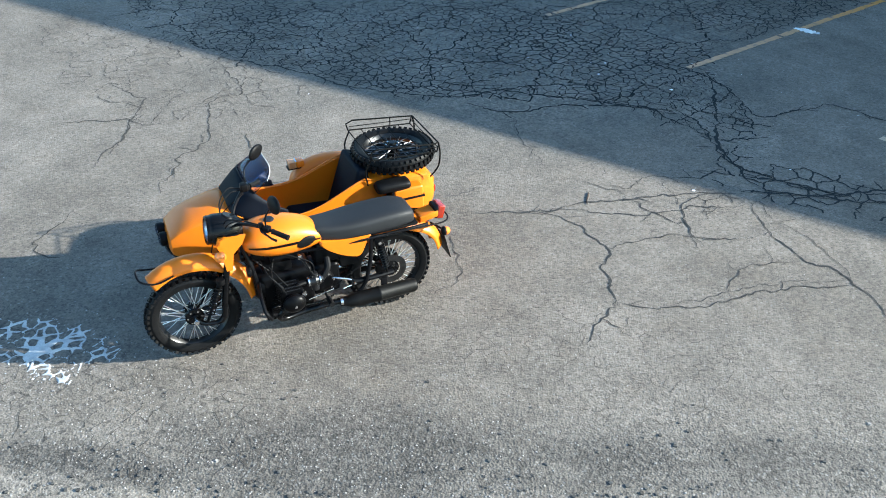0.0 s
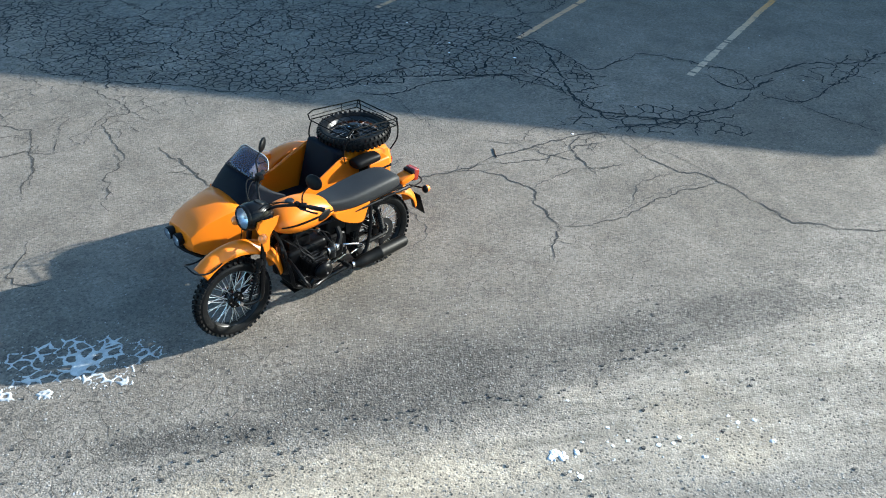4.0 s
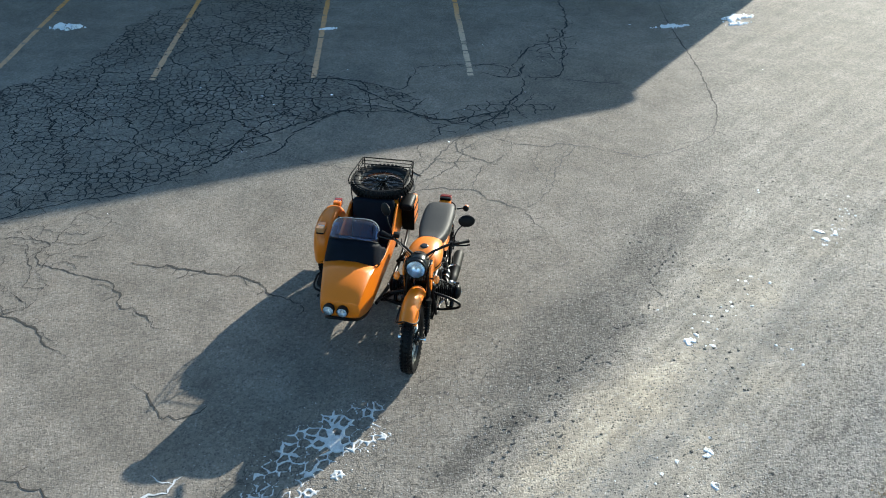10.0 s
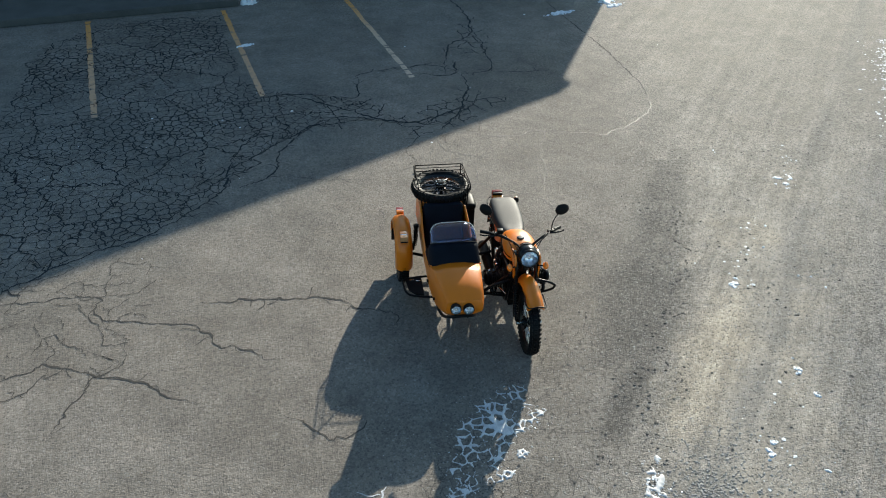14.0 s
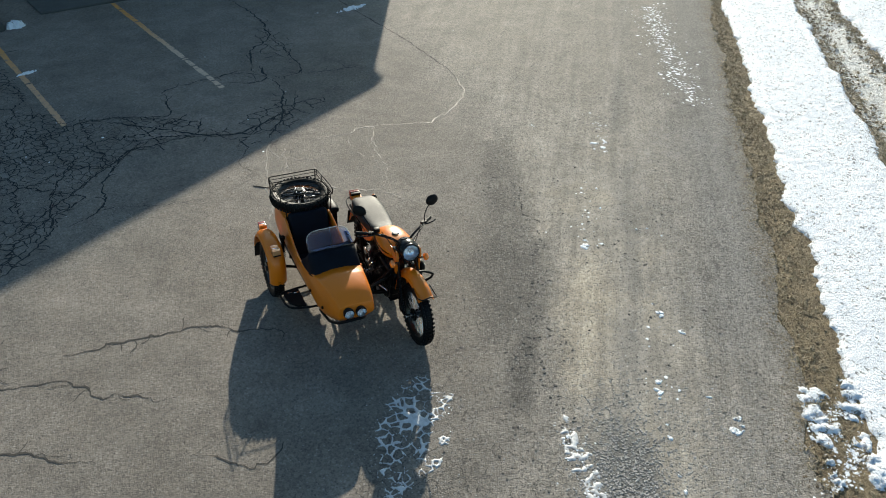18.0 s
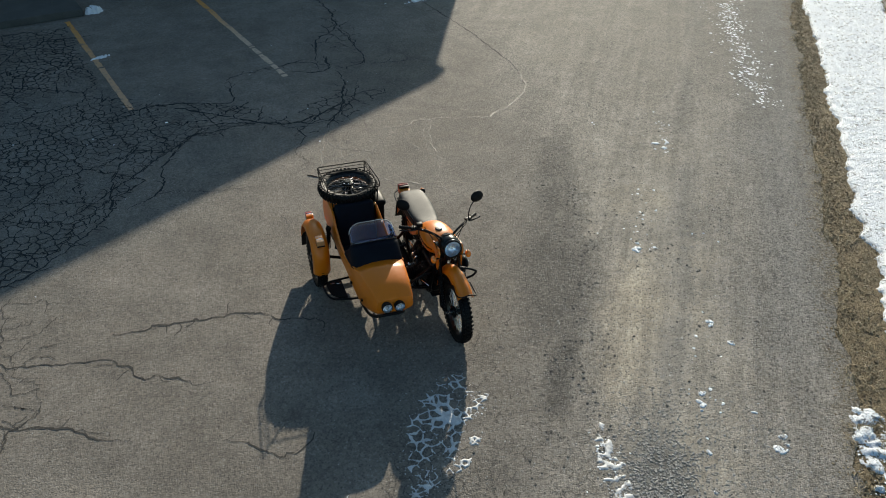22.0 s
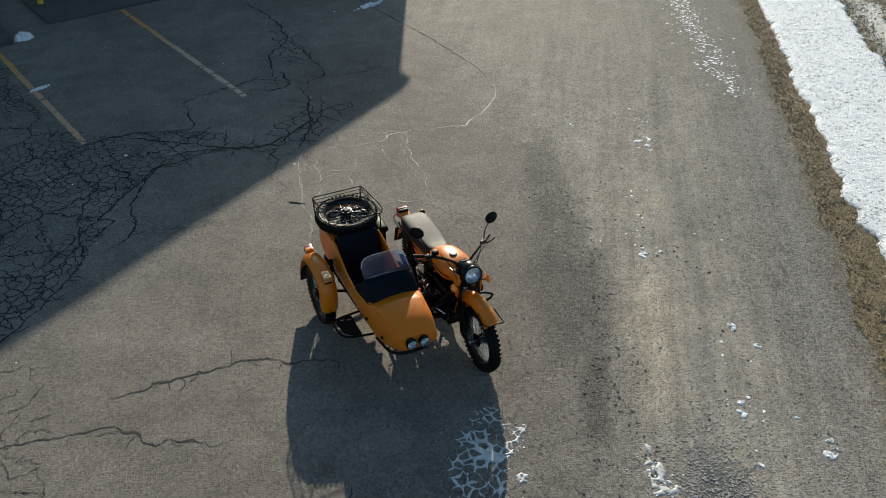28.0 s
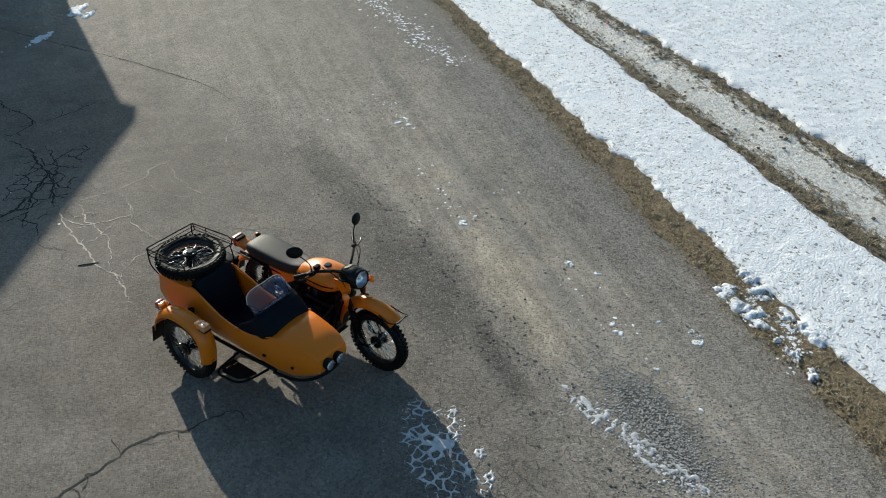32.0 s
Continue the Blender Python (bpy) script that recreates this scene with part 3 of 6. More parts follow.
near_snow = snow_sheet("snow_bank", span(-8, 24, 0.032), snow_edge, rut_in, 60, 0.048)
tagged(near_snow, "band of crusted white snow with a ragged melting edge", "snow", kind="structure")
far_snow = snow_sheet("snow_field", span(-8, 34, 0.055), rut_out, lambda u: 22.0, 230, 0.075, 0.9)
tagged(far_snow, "wide field of crusted white snow with small hollows", "snow", kind="structure")


def in_poly(x, y, poly):
    inside, j = False, len(poly) - 1
    for i in range(len(poly)):
        (xa, ya), (xb, yb) = poly[i], poly[j]
        if (ya > y) != (yb > y) and x < (xb - xa) * (y - ya) / (yb - ya) + xa:
            inside = not inside
        j = i
    return inside


class Ribbons:
    """Thin flat strips lying on the asphalt, all in one mesh."""

    def __init__(self):
        self.verts, self.faces = [], []

    def add(self, pts, width, z=0.003, taper=True, rnd=None):
        rnd, n = rnd or random, len(pts)
        first = len(self.verts)
        z += 0.0025 * rnd.random()
        for i, p in enumerate(pts):
            a, b = pts[max(i - 1, 0)], pts[min(i + 1, n - 1)]
            dx, dy = b[0] - a[0], b[1] - a[1]
            d = math.hypot(dx, dy) or 1.0
            w = (width(p) if callable(width) else width) * rnd.uniform(0.55, 1.35) * 0.5
            if taper:
                w *= min(1.0, 0.25 + 4.0 * min(i, n - 1 - i) / n)
            self.verts += [(p[0] - dy / d * w, p[1] + dx / d * w, z), (p[0] + dy / d * w, p[1] - dx / d * w, z)]
        for i in range(n - 1):
            k = first + 2 * i
            self.faces.append((k, k + 1, k + 3, k + 2))

    def crack(self, pts, width, rnd, jag=0.05, step=0.04, twigs=0.1):
        """A jagged crack through the given turns, with short side cracks."""
        line = [(p.x, p.y) for p in curve([(*q, 0) for q in pts], 8)]
        fine, k = [line[0]], rnd.uniform(0, 90)
        for a, b in zip(line, line[1:]):
            m = max(1, round(math.hypot(b[0] - a[0], b[1] - a[1]) / step))
            for s in range(1, m + 1):
                fine.append((a[0] + (b[0] - a[0]) * s / m, a[1] + (b[1] - a[1]) * s / m))
        out = []
        for x, y in fine:
            out.append((x + jag * (noise.noise((x * 7, y * 7, k)) + 0.6 * noise.noise((x * 22, y * 22, k))), y + jag * (noise.noise((x * 7, y * 7, k + 31)) + 0.5 * noise.noise((x * 22, y * 22, k + 31)))))
        self.add(out, lambda p: width * max(0.3, 1.0 + 0.9 * noise.noise((p[0] * 5, p[1] * 5, k))), rnd=rnd)
        for i in range(2, len(out) - 2):
            if rnd.random() < twigs * 0.6:
                a = math.atan2(out[i + 1][1] - out[i][1], out[i + 1][0] - out[i][0]) + rnd.choice((-1, 1)) * rnd.uniform(0.5, 1.2)
                x, y = out[i]
                side = [(x, y)]
                for _ in range(rnd.randint(2, 5)):
                    a += rnd.uniform(-0.6, 0.6)
                    x, y = x + 0.05 * math.cos(a), y + 0.05 * math.sin(a)
                    side.append((x, y))
                self.add(side, width * 0.55 if not callable(width) else 0.006, rnd=rnd)


def web(poly, gap, seed):
    """Edges of random cells that fill a region: pairs of points."""
    from mathutils.geometry import delaunay_2d_cdt
    rnd = random.Random(seed)
    xs, ys = [p[0] for p in poly], [p[1] for p in poly]
    pts, y = [], min(ys) - gap
    while y < max(ys) + gap:
        x = min(xs) - gap
        while x < max(xs) + gap:
            pts.append(Vector((x + rnd.uniform(-0.48, 0.48) * gap, y + rnd.uniform(-0.48, 0.48) * gap)))
            x += gap
        y += gap
    verts, _, tris, *_ = delaunay_2d_cdt(pts, [], [], 0, 1e-6)
    middles, share = [], {}
    for t, tri in enumerate(tris):
        a, b, c = (verts[i] for i in tri)
        d = 2 * (a.x * (b.y - c.y) + b.x * (c.y - a.y) + c.x * (a.y - b.y))
        if abs(d) < 1e-9:
            middles.append((a + b + c) / 3)
        else:
            aa, bb, cc = a.dot(a), b.dot(b), c.dot(c)
            m = Vector(((aa * (b.y - c.y) + bb * (c.y - a.y) + cc * (a.y - b.y)) / d, (aa * (c.x - b.x) + bb * (a.x - c.x) + cc * (b.x - a.x)) / d))
            centre = (a + b + c) / 3
            middles.append(m if (m - centre).length < gap else centre)
        for i, j in ((0, 1), (1, 2), (2, 0)):
            share.setdefault(tuple(sorted((tri[i], tri[j]))), []).append(t)
    out = []
    for two in share.values():
        if len(two) == 2:
            a, b = middles[two[0]], middles[two[1]]
            m = (a + b) / 2
            if in_poly(m.x, m.y, poly):
                out.append((a, b))
    return out


def jagged(a, b, rnd, jag):
    d = (b - a).length
    n = max(2, round(d / 0.035))
    pts = []
    for i in range(n + 1):
        t = i / n
        bow = jag * min(t, 1 - t) * 2
        pts.append((a.x + (b.x - a.x) * t + rnd.uniform(-1, 1) * bow * d, a.y + (b.y - a.y) * t + rnd.uniform(-1, 1) * bow * d))
    return pts


def crack_field():
    rnd = random.Random(4)
    dark, soft, half = Ribbons(), Ribbons(), Ribbons()
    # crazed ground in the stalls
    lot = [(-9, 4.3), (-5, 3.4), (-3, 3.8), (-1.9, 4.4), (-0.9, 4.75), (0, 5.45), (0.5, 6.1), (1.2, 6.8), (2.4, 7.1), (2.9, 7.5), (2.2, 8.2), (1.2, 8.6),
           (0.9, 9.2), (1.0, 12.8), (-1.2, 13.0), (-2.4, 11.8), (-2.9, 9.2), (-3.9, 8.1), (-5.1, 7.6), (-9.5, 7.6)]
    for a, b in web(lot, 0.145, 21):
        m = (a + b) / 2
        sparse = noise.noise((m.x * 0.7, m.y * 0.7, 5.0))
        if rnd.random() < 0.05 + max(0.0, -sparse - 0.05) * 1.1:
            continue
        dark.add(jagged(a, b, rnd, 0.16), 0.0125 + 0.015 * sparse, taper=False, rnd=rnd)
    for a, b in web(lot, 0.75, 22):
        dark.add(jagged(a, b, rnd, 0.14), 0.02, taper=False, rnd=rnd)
    for poly, gap, keep, w, s in (([(2.8, 7.0), (3.3, 6.25), (4.3, 6.6), (5.0, 7.1), (4.4, 7.5), (3.4, 7.2)], 0.22, 0.75, 0.019, 31),
                                  ([(5.0, 9.3), (5.5, 9.2), (6.0, 10.2), (5.6, 10.9), (5.2, 10.2)], 0.26, 0.7, 0.017, 32)):
        for a, b in web(poly, gap, s):
            if rnd.random() < keep:
                dark.add(jagged(a, b, rnd, 0.14), w, taper=False, rnd=rnd)
    sunny = [(-6.5, 3.0), (-4.5, 3.5), (-1.9, 4.4), (-0.9, 4.0), (-1.2, 3.0), (-1.7, 2.2), (-3.0, 1.9), (-5.5, 2.0)]
    for a, b in web(sunny, 0.24, 33):
        if rnd.random() < 0.5:
            soft.add(jagged(a, b, rnd, 0.16), 0.0085, taper=False, rnd=rnd)
    for a, b in web([(2.4, 5.2), (3.4, 5.6), (4.2, 6.2), (3.4, 6.4), (2.5, 5.8)], 0.3, 34):
        if rnd.random() < 0.5:
            soft.add(jagged(a, b, rnd, 0.16), 0.008, taper=False, rnd=rnd)
    for a, b in web([(3.4, 2.2), (5.2, 3.2), (5.8, 4.6), (4.6, 4.2), (3.4, 3.4)], 0.13, 35):
        if rnd.random() < 0.42:
            soft.add(jagged(a, b, rnd, 0.16), 0.0035, taper=False, rnd=rnd)
    for a, b in web([(0.2, -1.9), (2.6, -1.2), (3.9, 1.0), (3.2, 1.3), (1.0, -0.2)], 0.12, 36):
        if rnd.random() < 0.45:
            soft.add(jagged(a, b, rnd, 0.16), 0.0042, taper=False, rnd=rnd)
    # long single cracks: brown in sun, filled with grey dust, darkened for shade in stalls
    for w, pts in (
            (0.02, [(-1.71, 3.47), (-1.62, 3.06), (-1.08, 2.82), (-0.68, 2.61), (-0.45, 2.22), (0.08, 1.76)]),
            (0.022, [(-0.62, 3.03), (-0.04, 2.91), (0.54, 2.74), (0.79, 2.71), (0.93, 2.50), (1.22, 2.28), (1.48, 2.10)]),
            (0.017, [(-2.92, 2.33), (-2.44, 2.40), (-2.19, 2.46), (-1.95, 2.33), (-1.72, 2.09), (-1.44, 1.99), (-1.17, 1.78), (-0.96, 1.57)]),
            (0.014, [(-2.20, 1.41), (-1.99, 1.68), (-1.77, 1.96), (-1.72, 2.09), (-1.45, 2.22), (-1.40, 2.60)]),
            (0.012, [(-2.72, 2.07), (-2.31, 2.12), (-2.15, 2.41)]),
            (0.014, [(-2.77, 3.66), (-2.27, 3.64), (-1.63, 3.50), (-1.75, 3.18), (-1.60, 2.88)]),
            (0.014, [(-1.61, 2.05), (-1.29, 1.89), (-1.07, 1.64), (-0.79, 1.41)]),
            (0.014, [(-0.07, 1.03), (0.16, 0.74), (0.33, 0.54), (0.61, 0.53), (0.73, 0.64)]),
            (0.014, [(-1.02, -0.12), (-0.69, -0.18), (-0.42, -0.32), (-0.03, -0.52)]),
            (0.011, [(-0.81, -0.39), (-0.43, -0.53), (-0.30, -0.59)]),
            (0.01, [(-2.6, 0.9), (-1.8, 0.3), (-1.02, -0.12)])):
        soft.crack(pts, w * 0.85, rnd, jag=0.065)
    for w, pts in (
            (0.021, [(2.16, 3.84), (2.48, 4.26), (2.62, 4.51), (2.78, 4.92), (3.00, 5.36), (3.17, 5.71), (3.40, 6.08), (3.66, 6.42)]),
            (0.019, [(2.50, 4.31), (2.79, 4.58), (3.11, 4.60), (3.51, 4.53), (3.67, 4.29), (4.06, 4.00), (4.29, 3.47)]),
            (0.015, [(3.48, 4.50), (3.53, 4.80), (3.69, 5.20), (3.98, 5.45), (4.16, 5.84)]),
            (0.014, [(4.06, 4.00), (4.29, 4.24), (4.51, 4.50), (4.61, 4.87), (4.76, 5.26), (4.96, 5.60), (5.11, 5.78)]),
            (0.019, [(3.75, 6.27), (4.04, 5.98), (4.35, 5.84), (4.62, 5.78), (4.87, 5.87), (5.11, 5.78), (5.42, 5.65), (5.74, 5.50), (5.94, 5.38), (6.11, 5.46), (6.53, 5.57), (7.20, 6.11), (7.51, 6.83)]),
            (0.011, [(4.58, 4.83), (4.40, 5.10), (4.41, 5.36), (4.60, 5.73)]),
            (0.016, [(3.40, 6.08), (3.40, 5.65), (3.59, 5.43), (3.82, 5.29)]),
            (0.013, [(3.00, 5.36), (3.32, 5.32), (3.57, 5.42)]),
            (0.016, [(3.77, 6.13), (3.50, 5.79), (3.27, 5.24), (2.83, 4.81), (2.65, 4.62)]),
            (0.011, [(2.40, 3.60), (2.76, 3.41), (3.06, 3.21), (3.08, 2.87)]),
            (0.01, [(1.91, 3.95), (1.94, 4.14), (1.93, 4.35), (2.06, 4.31)]),
            (0.009, [(5.01, 5.82), (4.62, 5.14), (4.35, 4.36)]),
            (0.009, [(4.1, 6.0), (4.21, 6.15), (4.75, 5.99), (5.1, 5.8)]),
            (0.008, [(2.4, 5.2), (2.75, 5.35), (3.0, 5.36)]), (0.008, [(2.9, 5.9), (3.15, 5.75), (3.4, 5.65)])):
        half.crack(pts, w * 0.85, rnd, jag=0.055)
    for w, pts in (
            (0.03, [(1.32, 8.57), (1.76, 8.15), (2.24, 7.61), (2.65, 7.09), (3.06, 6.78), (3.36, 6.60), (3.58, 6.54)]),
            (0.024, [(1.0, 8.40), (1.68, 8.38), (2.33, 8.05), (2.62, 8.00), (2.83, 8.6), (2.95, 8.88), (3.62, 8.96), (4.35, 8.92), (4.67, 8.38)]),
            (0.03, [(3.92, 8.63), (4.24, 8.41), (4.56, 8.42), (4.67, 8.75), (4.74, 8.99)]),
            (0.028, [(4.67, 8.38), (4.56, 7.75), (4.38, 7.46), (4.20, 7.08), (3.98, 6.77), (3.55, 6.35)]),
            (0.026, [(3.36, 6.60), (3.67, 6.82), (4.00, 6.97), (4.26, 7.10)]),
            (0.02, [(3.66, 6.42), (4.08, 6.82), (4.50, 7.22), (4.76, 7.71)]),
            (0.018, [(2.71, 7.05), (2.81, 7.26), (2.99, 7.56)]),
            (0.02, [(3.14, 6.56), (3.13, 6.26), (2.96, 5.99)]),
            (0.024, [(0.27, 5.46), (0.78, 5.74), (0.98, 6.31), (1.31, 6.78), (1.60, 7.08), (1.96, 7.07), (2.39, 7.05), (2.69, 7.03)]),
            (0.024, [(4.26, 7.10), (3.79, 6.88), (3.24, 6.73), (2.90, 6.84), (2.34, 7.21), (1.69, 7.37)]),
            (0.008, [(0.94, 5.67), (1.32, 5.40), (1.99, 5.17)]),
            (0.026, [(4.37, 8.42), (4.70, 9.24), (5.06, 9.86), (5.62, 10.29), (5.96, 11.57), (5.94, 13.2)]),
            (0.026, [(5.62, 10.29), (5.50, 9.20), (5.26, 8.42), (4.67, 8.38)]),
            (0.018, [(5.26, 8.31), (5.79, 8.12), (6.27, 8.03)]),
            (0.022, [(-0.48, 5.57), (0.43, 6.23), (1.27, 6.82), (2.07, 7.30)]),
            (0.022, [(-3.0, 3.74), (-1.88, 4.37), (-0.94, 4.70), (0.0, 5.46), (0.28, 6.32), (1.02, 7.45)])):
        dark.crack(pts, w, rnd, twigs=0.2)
    soft.crack([(8.05, 12.2), (7.90, 10.68), (7.82, 9.08), (7.66, 7.72), (7.51, 6.83), (7.2, 6.1)], 0.022, rnd, jag=0.03, twigs=0.04)
    for name, ribbons, mat, label in (("shaded_cracks", dark, crack_shaded, "open cracks in broken asphalt, coloured darker for shade"), ("dusty_cracks", soft, crack_soft, "dusty brown cracks in dry asphalt"),
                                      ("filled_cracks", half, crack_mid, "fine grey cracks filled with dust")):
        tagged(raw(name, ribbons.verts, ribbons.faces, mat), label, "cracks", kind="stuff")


crack_field()


# ---- stall lines, kerb, building ----
def stall_line(x, y0, y1, seed):
    rnd = random.Random(seed)
    verts, faces = [], []
    ys = span(y0, y1, 0.05)
    for i, y in enumerate(ys):
        w = 0.05 + rnd.uniform(-0.009, 0.006)
        sway = 0.012 * noise.noise((y * 1.5, seed, 0))
        verts += [(x + sway - w, y, 0.0045), (x + sway + w, y, 0.0045)]
        if i and rnd.random() > 0.03:
            k = 2 * i
            faces.append((k - 2, k - 1, k + 1, k))
    ob = raw("line_%d" % seed, verts, faces, line_mat)
    ob.name = "painted_line"
    return tagged(ob, "worn yellow painted stall line on asphalt", "line", "stall lines", "structure")


for i, (x, end) in enumerate(((-9.6, 13.2), (-6.82, 13.2), (-4.28, 13.25), (-1.56, 13.2), (1.12, 13.1), (3.78, 13.85))):
    stall_line(x, 8.38 + 0.02 * i, end, i)


def kerb_walk():
    walk_top = box(14.5, 3.6, 0.15, Matrix.Translation((1.48 - 7.25, 13.28 + 1.8, 0.075)), 0.02)
    ob = part("kerb", walk_top, concrete, None)
    tagged(ob, "raised concrete kerb and walk in front of the stalls", "kerb", kind="structure")
    slab = part("apron_slab", box(2.5, 3.3, 0.05, Matrix.Translation((3.58, 15.55, 0.02)), 0.012), concrete, None)
    tagged(slab, "low concrete slab before the building", "slab", kind="structure")


kerb_walk()


def bollard(x, y):
    root = new("bollard")
    root.matrix_world = pose(x, y, 0.04)
    part("post", lathe([(0.0, 1.0), (0.04, 0.985), (0.057, 0.95), (0.06, 0.9), (0.06, 0.0), (0.0, 0.0)], 24, "z"), yellow_post, root)
    part("base_flange", lathe([(0.0, 0.012), (0.1, 0.012), (0.105, 0.006), (0.105, 0.0), (0.0, 0.0)], 24, "z"), concrete, root)
    tagged(root, "yellow painted steel bollard on a concrete slab", "bollard")


bollard(2.57, 15.12)


def building():
    """A low gabled building whose shade falls on the stalls."""
    root = new("building")
    root.matrix_world = pose(0, 0, 0)
    yf, yb, xl, xr, xp, eave, peak = 17.2, 29.0, -9.6, 13.88, 2.0, 4.75, 8.11


    def prism(points, y0, y1):
        return loft([[(x, y0, z) for x, z in points], [(x, y1, z) for x, z in points]])
    part("wall", prism([(xl, -0.05), (xr, -0.05), (xr, eave), (xp, peak - 0.12), (xl, eave)], yf, yb), siding, root, smooth=False)
    part("roof", prism([(xp, peak), (13.98, 5.0), (13.98, 4.83), (xp, peak - 0.17)], yf - 0.02, yb + 0.4), roofing, root, smooth=False)
    part("roof", prism([(xp, peak), (-9.98, 5.0), (-9.98, 4.83), (xp, peak - 0.17)], yf - 0.02, yb + 0.4), roofing, root, smooth=False)
    part("gutter", tube([(14.02, yf - 0.02, 4.86), (14.02, yb + 0.4, 4.86)], 0.07, 12), siding, root)
    tagged(root, "low gabled building with pale walls behind the lot", "building")


building()

# ---- the motorcycle with its sidecar: x ahead, y to its left, z up, from the ground under the rear axle ----
bike = new("sidecar_motorcycle")
bike.matrix_world = pose(2.93, 2.61, 0, 0, 0, -102.74)
tagged(bike, "orange and black motorcycle with sidecar parked on cracked asphalt", "motorcycle")
side_y = -0.715


def tyre_mesh(R=0.345, w=0.052):
    seat = R - 0.095
    prof = [(seat, -w * 0.75), (seat + 0.02, -w * 0.98), (R - 0.045, -w * 1.05), (R - 0.022, -w * 0.85), (R - 0.014, -w * 0.4), (R - 0.012, 0),
            (R - 0.014, w * 0.4), (R - 0.022, w * 0.85), (R - 0.045, w * 1.05), (seat + 0.02, w * 0.98), (seat, w * 0.75)]
    bm = lathe(prof, 56, "y", closed=True)
    count = 44
    for k in range(count):
        for row, (yy, rr, dy) in enumerate(((-w * 0.82, R - 0.019, 0.022), (0.0, R - 0.007, 0.03), (w * 0.82, R - 0.019, 0.022))):
            a = 2 * math.pi * (k + (0.5 if row == 1 else 0)) / count
            tilt = (-0.5, 0, 0.5)[row]
            m = Matrix.Rotation(-a, 4, "Y") @ Matrix.Translation((rr, yy, 0)) @ Matrix.Rotation(tilt, 4, "Z")
            box(0.022, dy, 0.026, m, bm=bm)
    return bm


def spoke_bm():
    return tube([(0.06, 0.03, 0), (0.237, 0.008, 0.075)], 0.003, 5)


wheel_data = {}


def wheel(name, at, parent, label="", disc=0.0, flat=False):
    """rim > tyre, hub, spokes"""
    rim_prof = [(0.252, -0.036), (0.258, -0.041), (0.262, -0.036), (0.25, -0.028), (0.238, -0.012), (0.234, 0), (0.238, 0.012), (0.25, 0.028), (0.262, 0.036), (0.258, 0.041), (0.252, 0.036),
                (0.24, 0.02), (0.229, 0.0), (0.24, -0.02)]
    if not wheel_data:
        wheel_data["rim"] = part(name, lathe(rim_prof, 56, "y", closed=True), rim_black, parent, label)
        rim = wheel_data["rim"]
        rim.matrix_local = at
        wheel_data["tyre"] = part("tyre", tyre_mesh(), rubber, rim, "black knobbly rubber tyre", angle=30)
        wheel_data["hub"] = part("hub", lathe([(0.0, -0.075), (0.03, -0.075), (0.035, -0.06), (0.068, -0.055), (0.07, -0.04), (0.05, -0.03), (0.05, 0.03), (0.07, 0.04), (0.068, 0.055), (0.035, 0.06), (0.03, 0.075), (0.0, 0.075)], 28, "y"), black_paint, rim)
        wheel_data["bolt"] = part("hub_bolt", lathe([(0, 0.062), (0.007, 0.062), (0.007, 0.055), (0, 0.055)], 8, "y", (0.052, 0, 0)), steel, rim)
        wheel_data["spoke"] = part("spoke", spoke_bm(), spoke_steel, rim, "bright steel spoke")
    else:
        rim = new(name, wheel_data["rim"].data)
        rim.parent, rim.matrix_local = parent, at
        if label:
            tagged(rim, label)
        for piece in ("tyre", "hub", "bolt", "spoke"):
            ob = new("hub_bolt" if piece == "bolt" else piece, wheel_data[piece].data)
            ob.parent = rim
            if piece == "tyre":
                tagged(ob, "black knobbly rubber tyre")
    for k in range(1, 40):
        ob = new("spoke", wheel_data["spoke"].data)
        ob.parent = rim
        flip = k % 2
        slant = 1 if (k // 2) % 2 else -1
        ob.matrix_local = Matrix.Rotation(2 * math.pi * k / 40, 4, "Y") @ Matrix.Diagonal((1, -1 if flip else 1, slant, 1))
    for k in range(1, 6):
        ob = new("hub_bolt", wheel_data["bolt"].data)
        ob.parent = rim
        ob.matrix_local = Matrix.Rotation(math.pi * k / 3, 4, "Y")
    if disc:
        s = math.copysign(1, disc)
        part("brake_disc", lathe([(0.075, 0.062 * s), (0.125, 0.062 * s), (0.125, 0.067 * s), (0.075, 0.067 * s)], 40, "y", closed=True), alloy, rim, "grey steel brake disc")
    return rim


wheel("front_wheel", Matrix.Translation((1.515, 0, 0.343)), bike, "black spoked front wheel")
wheel("rear_wheel", Matrix.Translation((0, 0, 0.343)), bike, "black spoked rear wheel", disc=1)
wheel("sidecar_wheel", Matrix.Translation((0.10, -1.2, 0.343)), bike, "black spoked sidecar wheel")


def fender(name, path, hw, depth, parent, label="", steps=5, power=2.2):
    """A mudguard: an arched section swept along a line of (x, z); y shifts by the fourth value."""
    pts = curve([(x, 0, z) for x, z in path], steps)
    rings, n = [], 13
    for i, p in enumerate(pts):
        way = (pts[min(i + 1, len(pts) - 1)] - pts[max(i - 1, 0)]).normalized()
        out = Vector((way.z, 0, -way.x))
        ring = []
        for k in range(n):
            s = -1 + 2 * k / (n - 1)
            ring.append(p + Vector((0, s * hw, 0)) - out * depth * abs(s) ** power)
        rings.append(ring)
    return thick(part(name, loft(rings, False, False), paint, parent, label, angle=50), 0.006, 0)


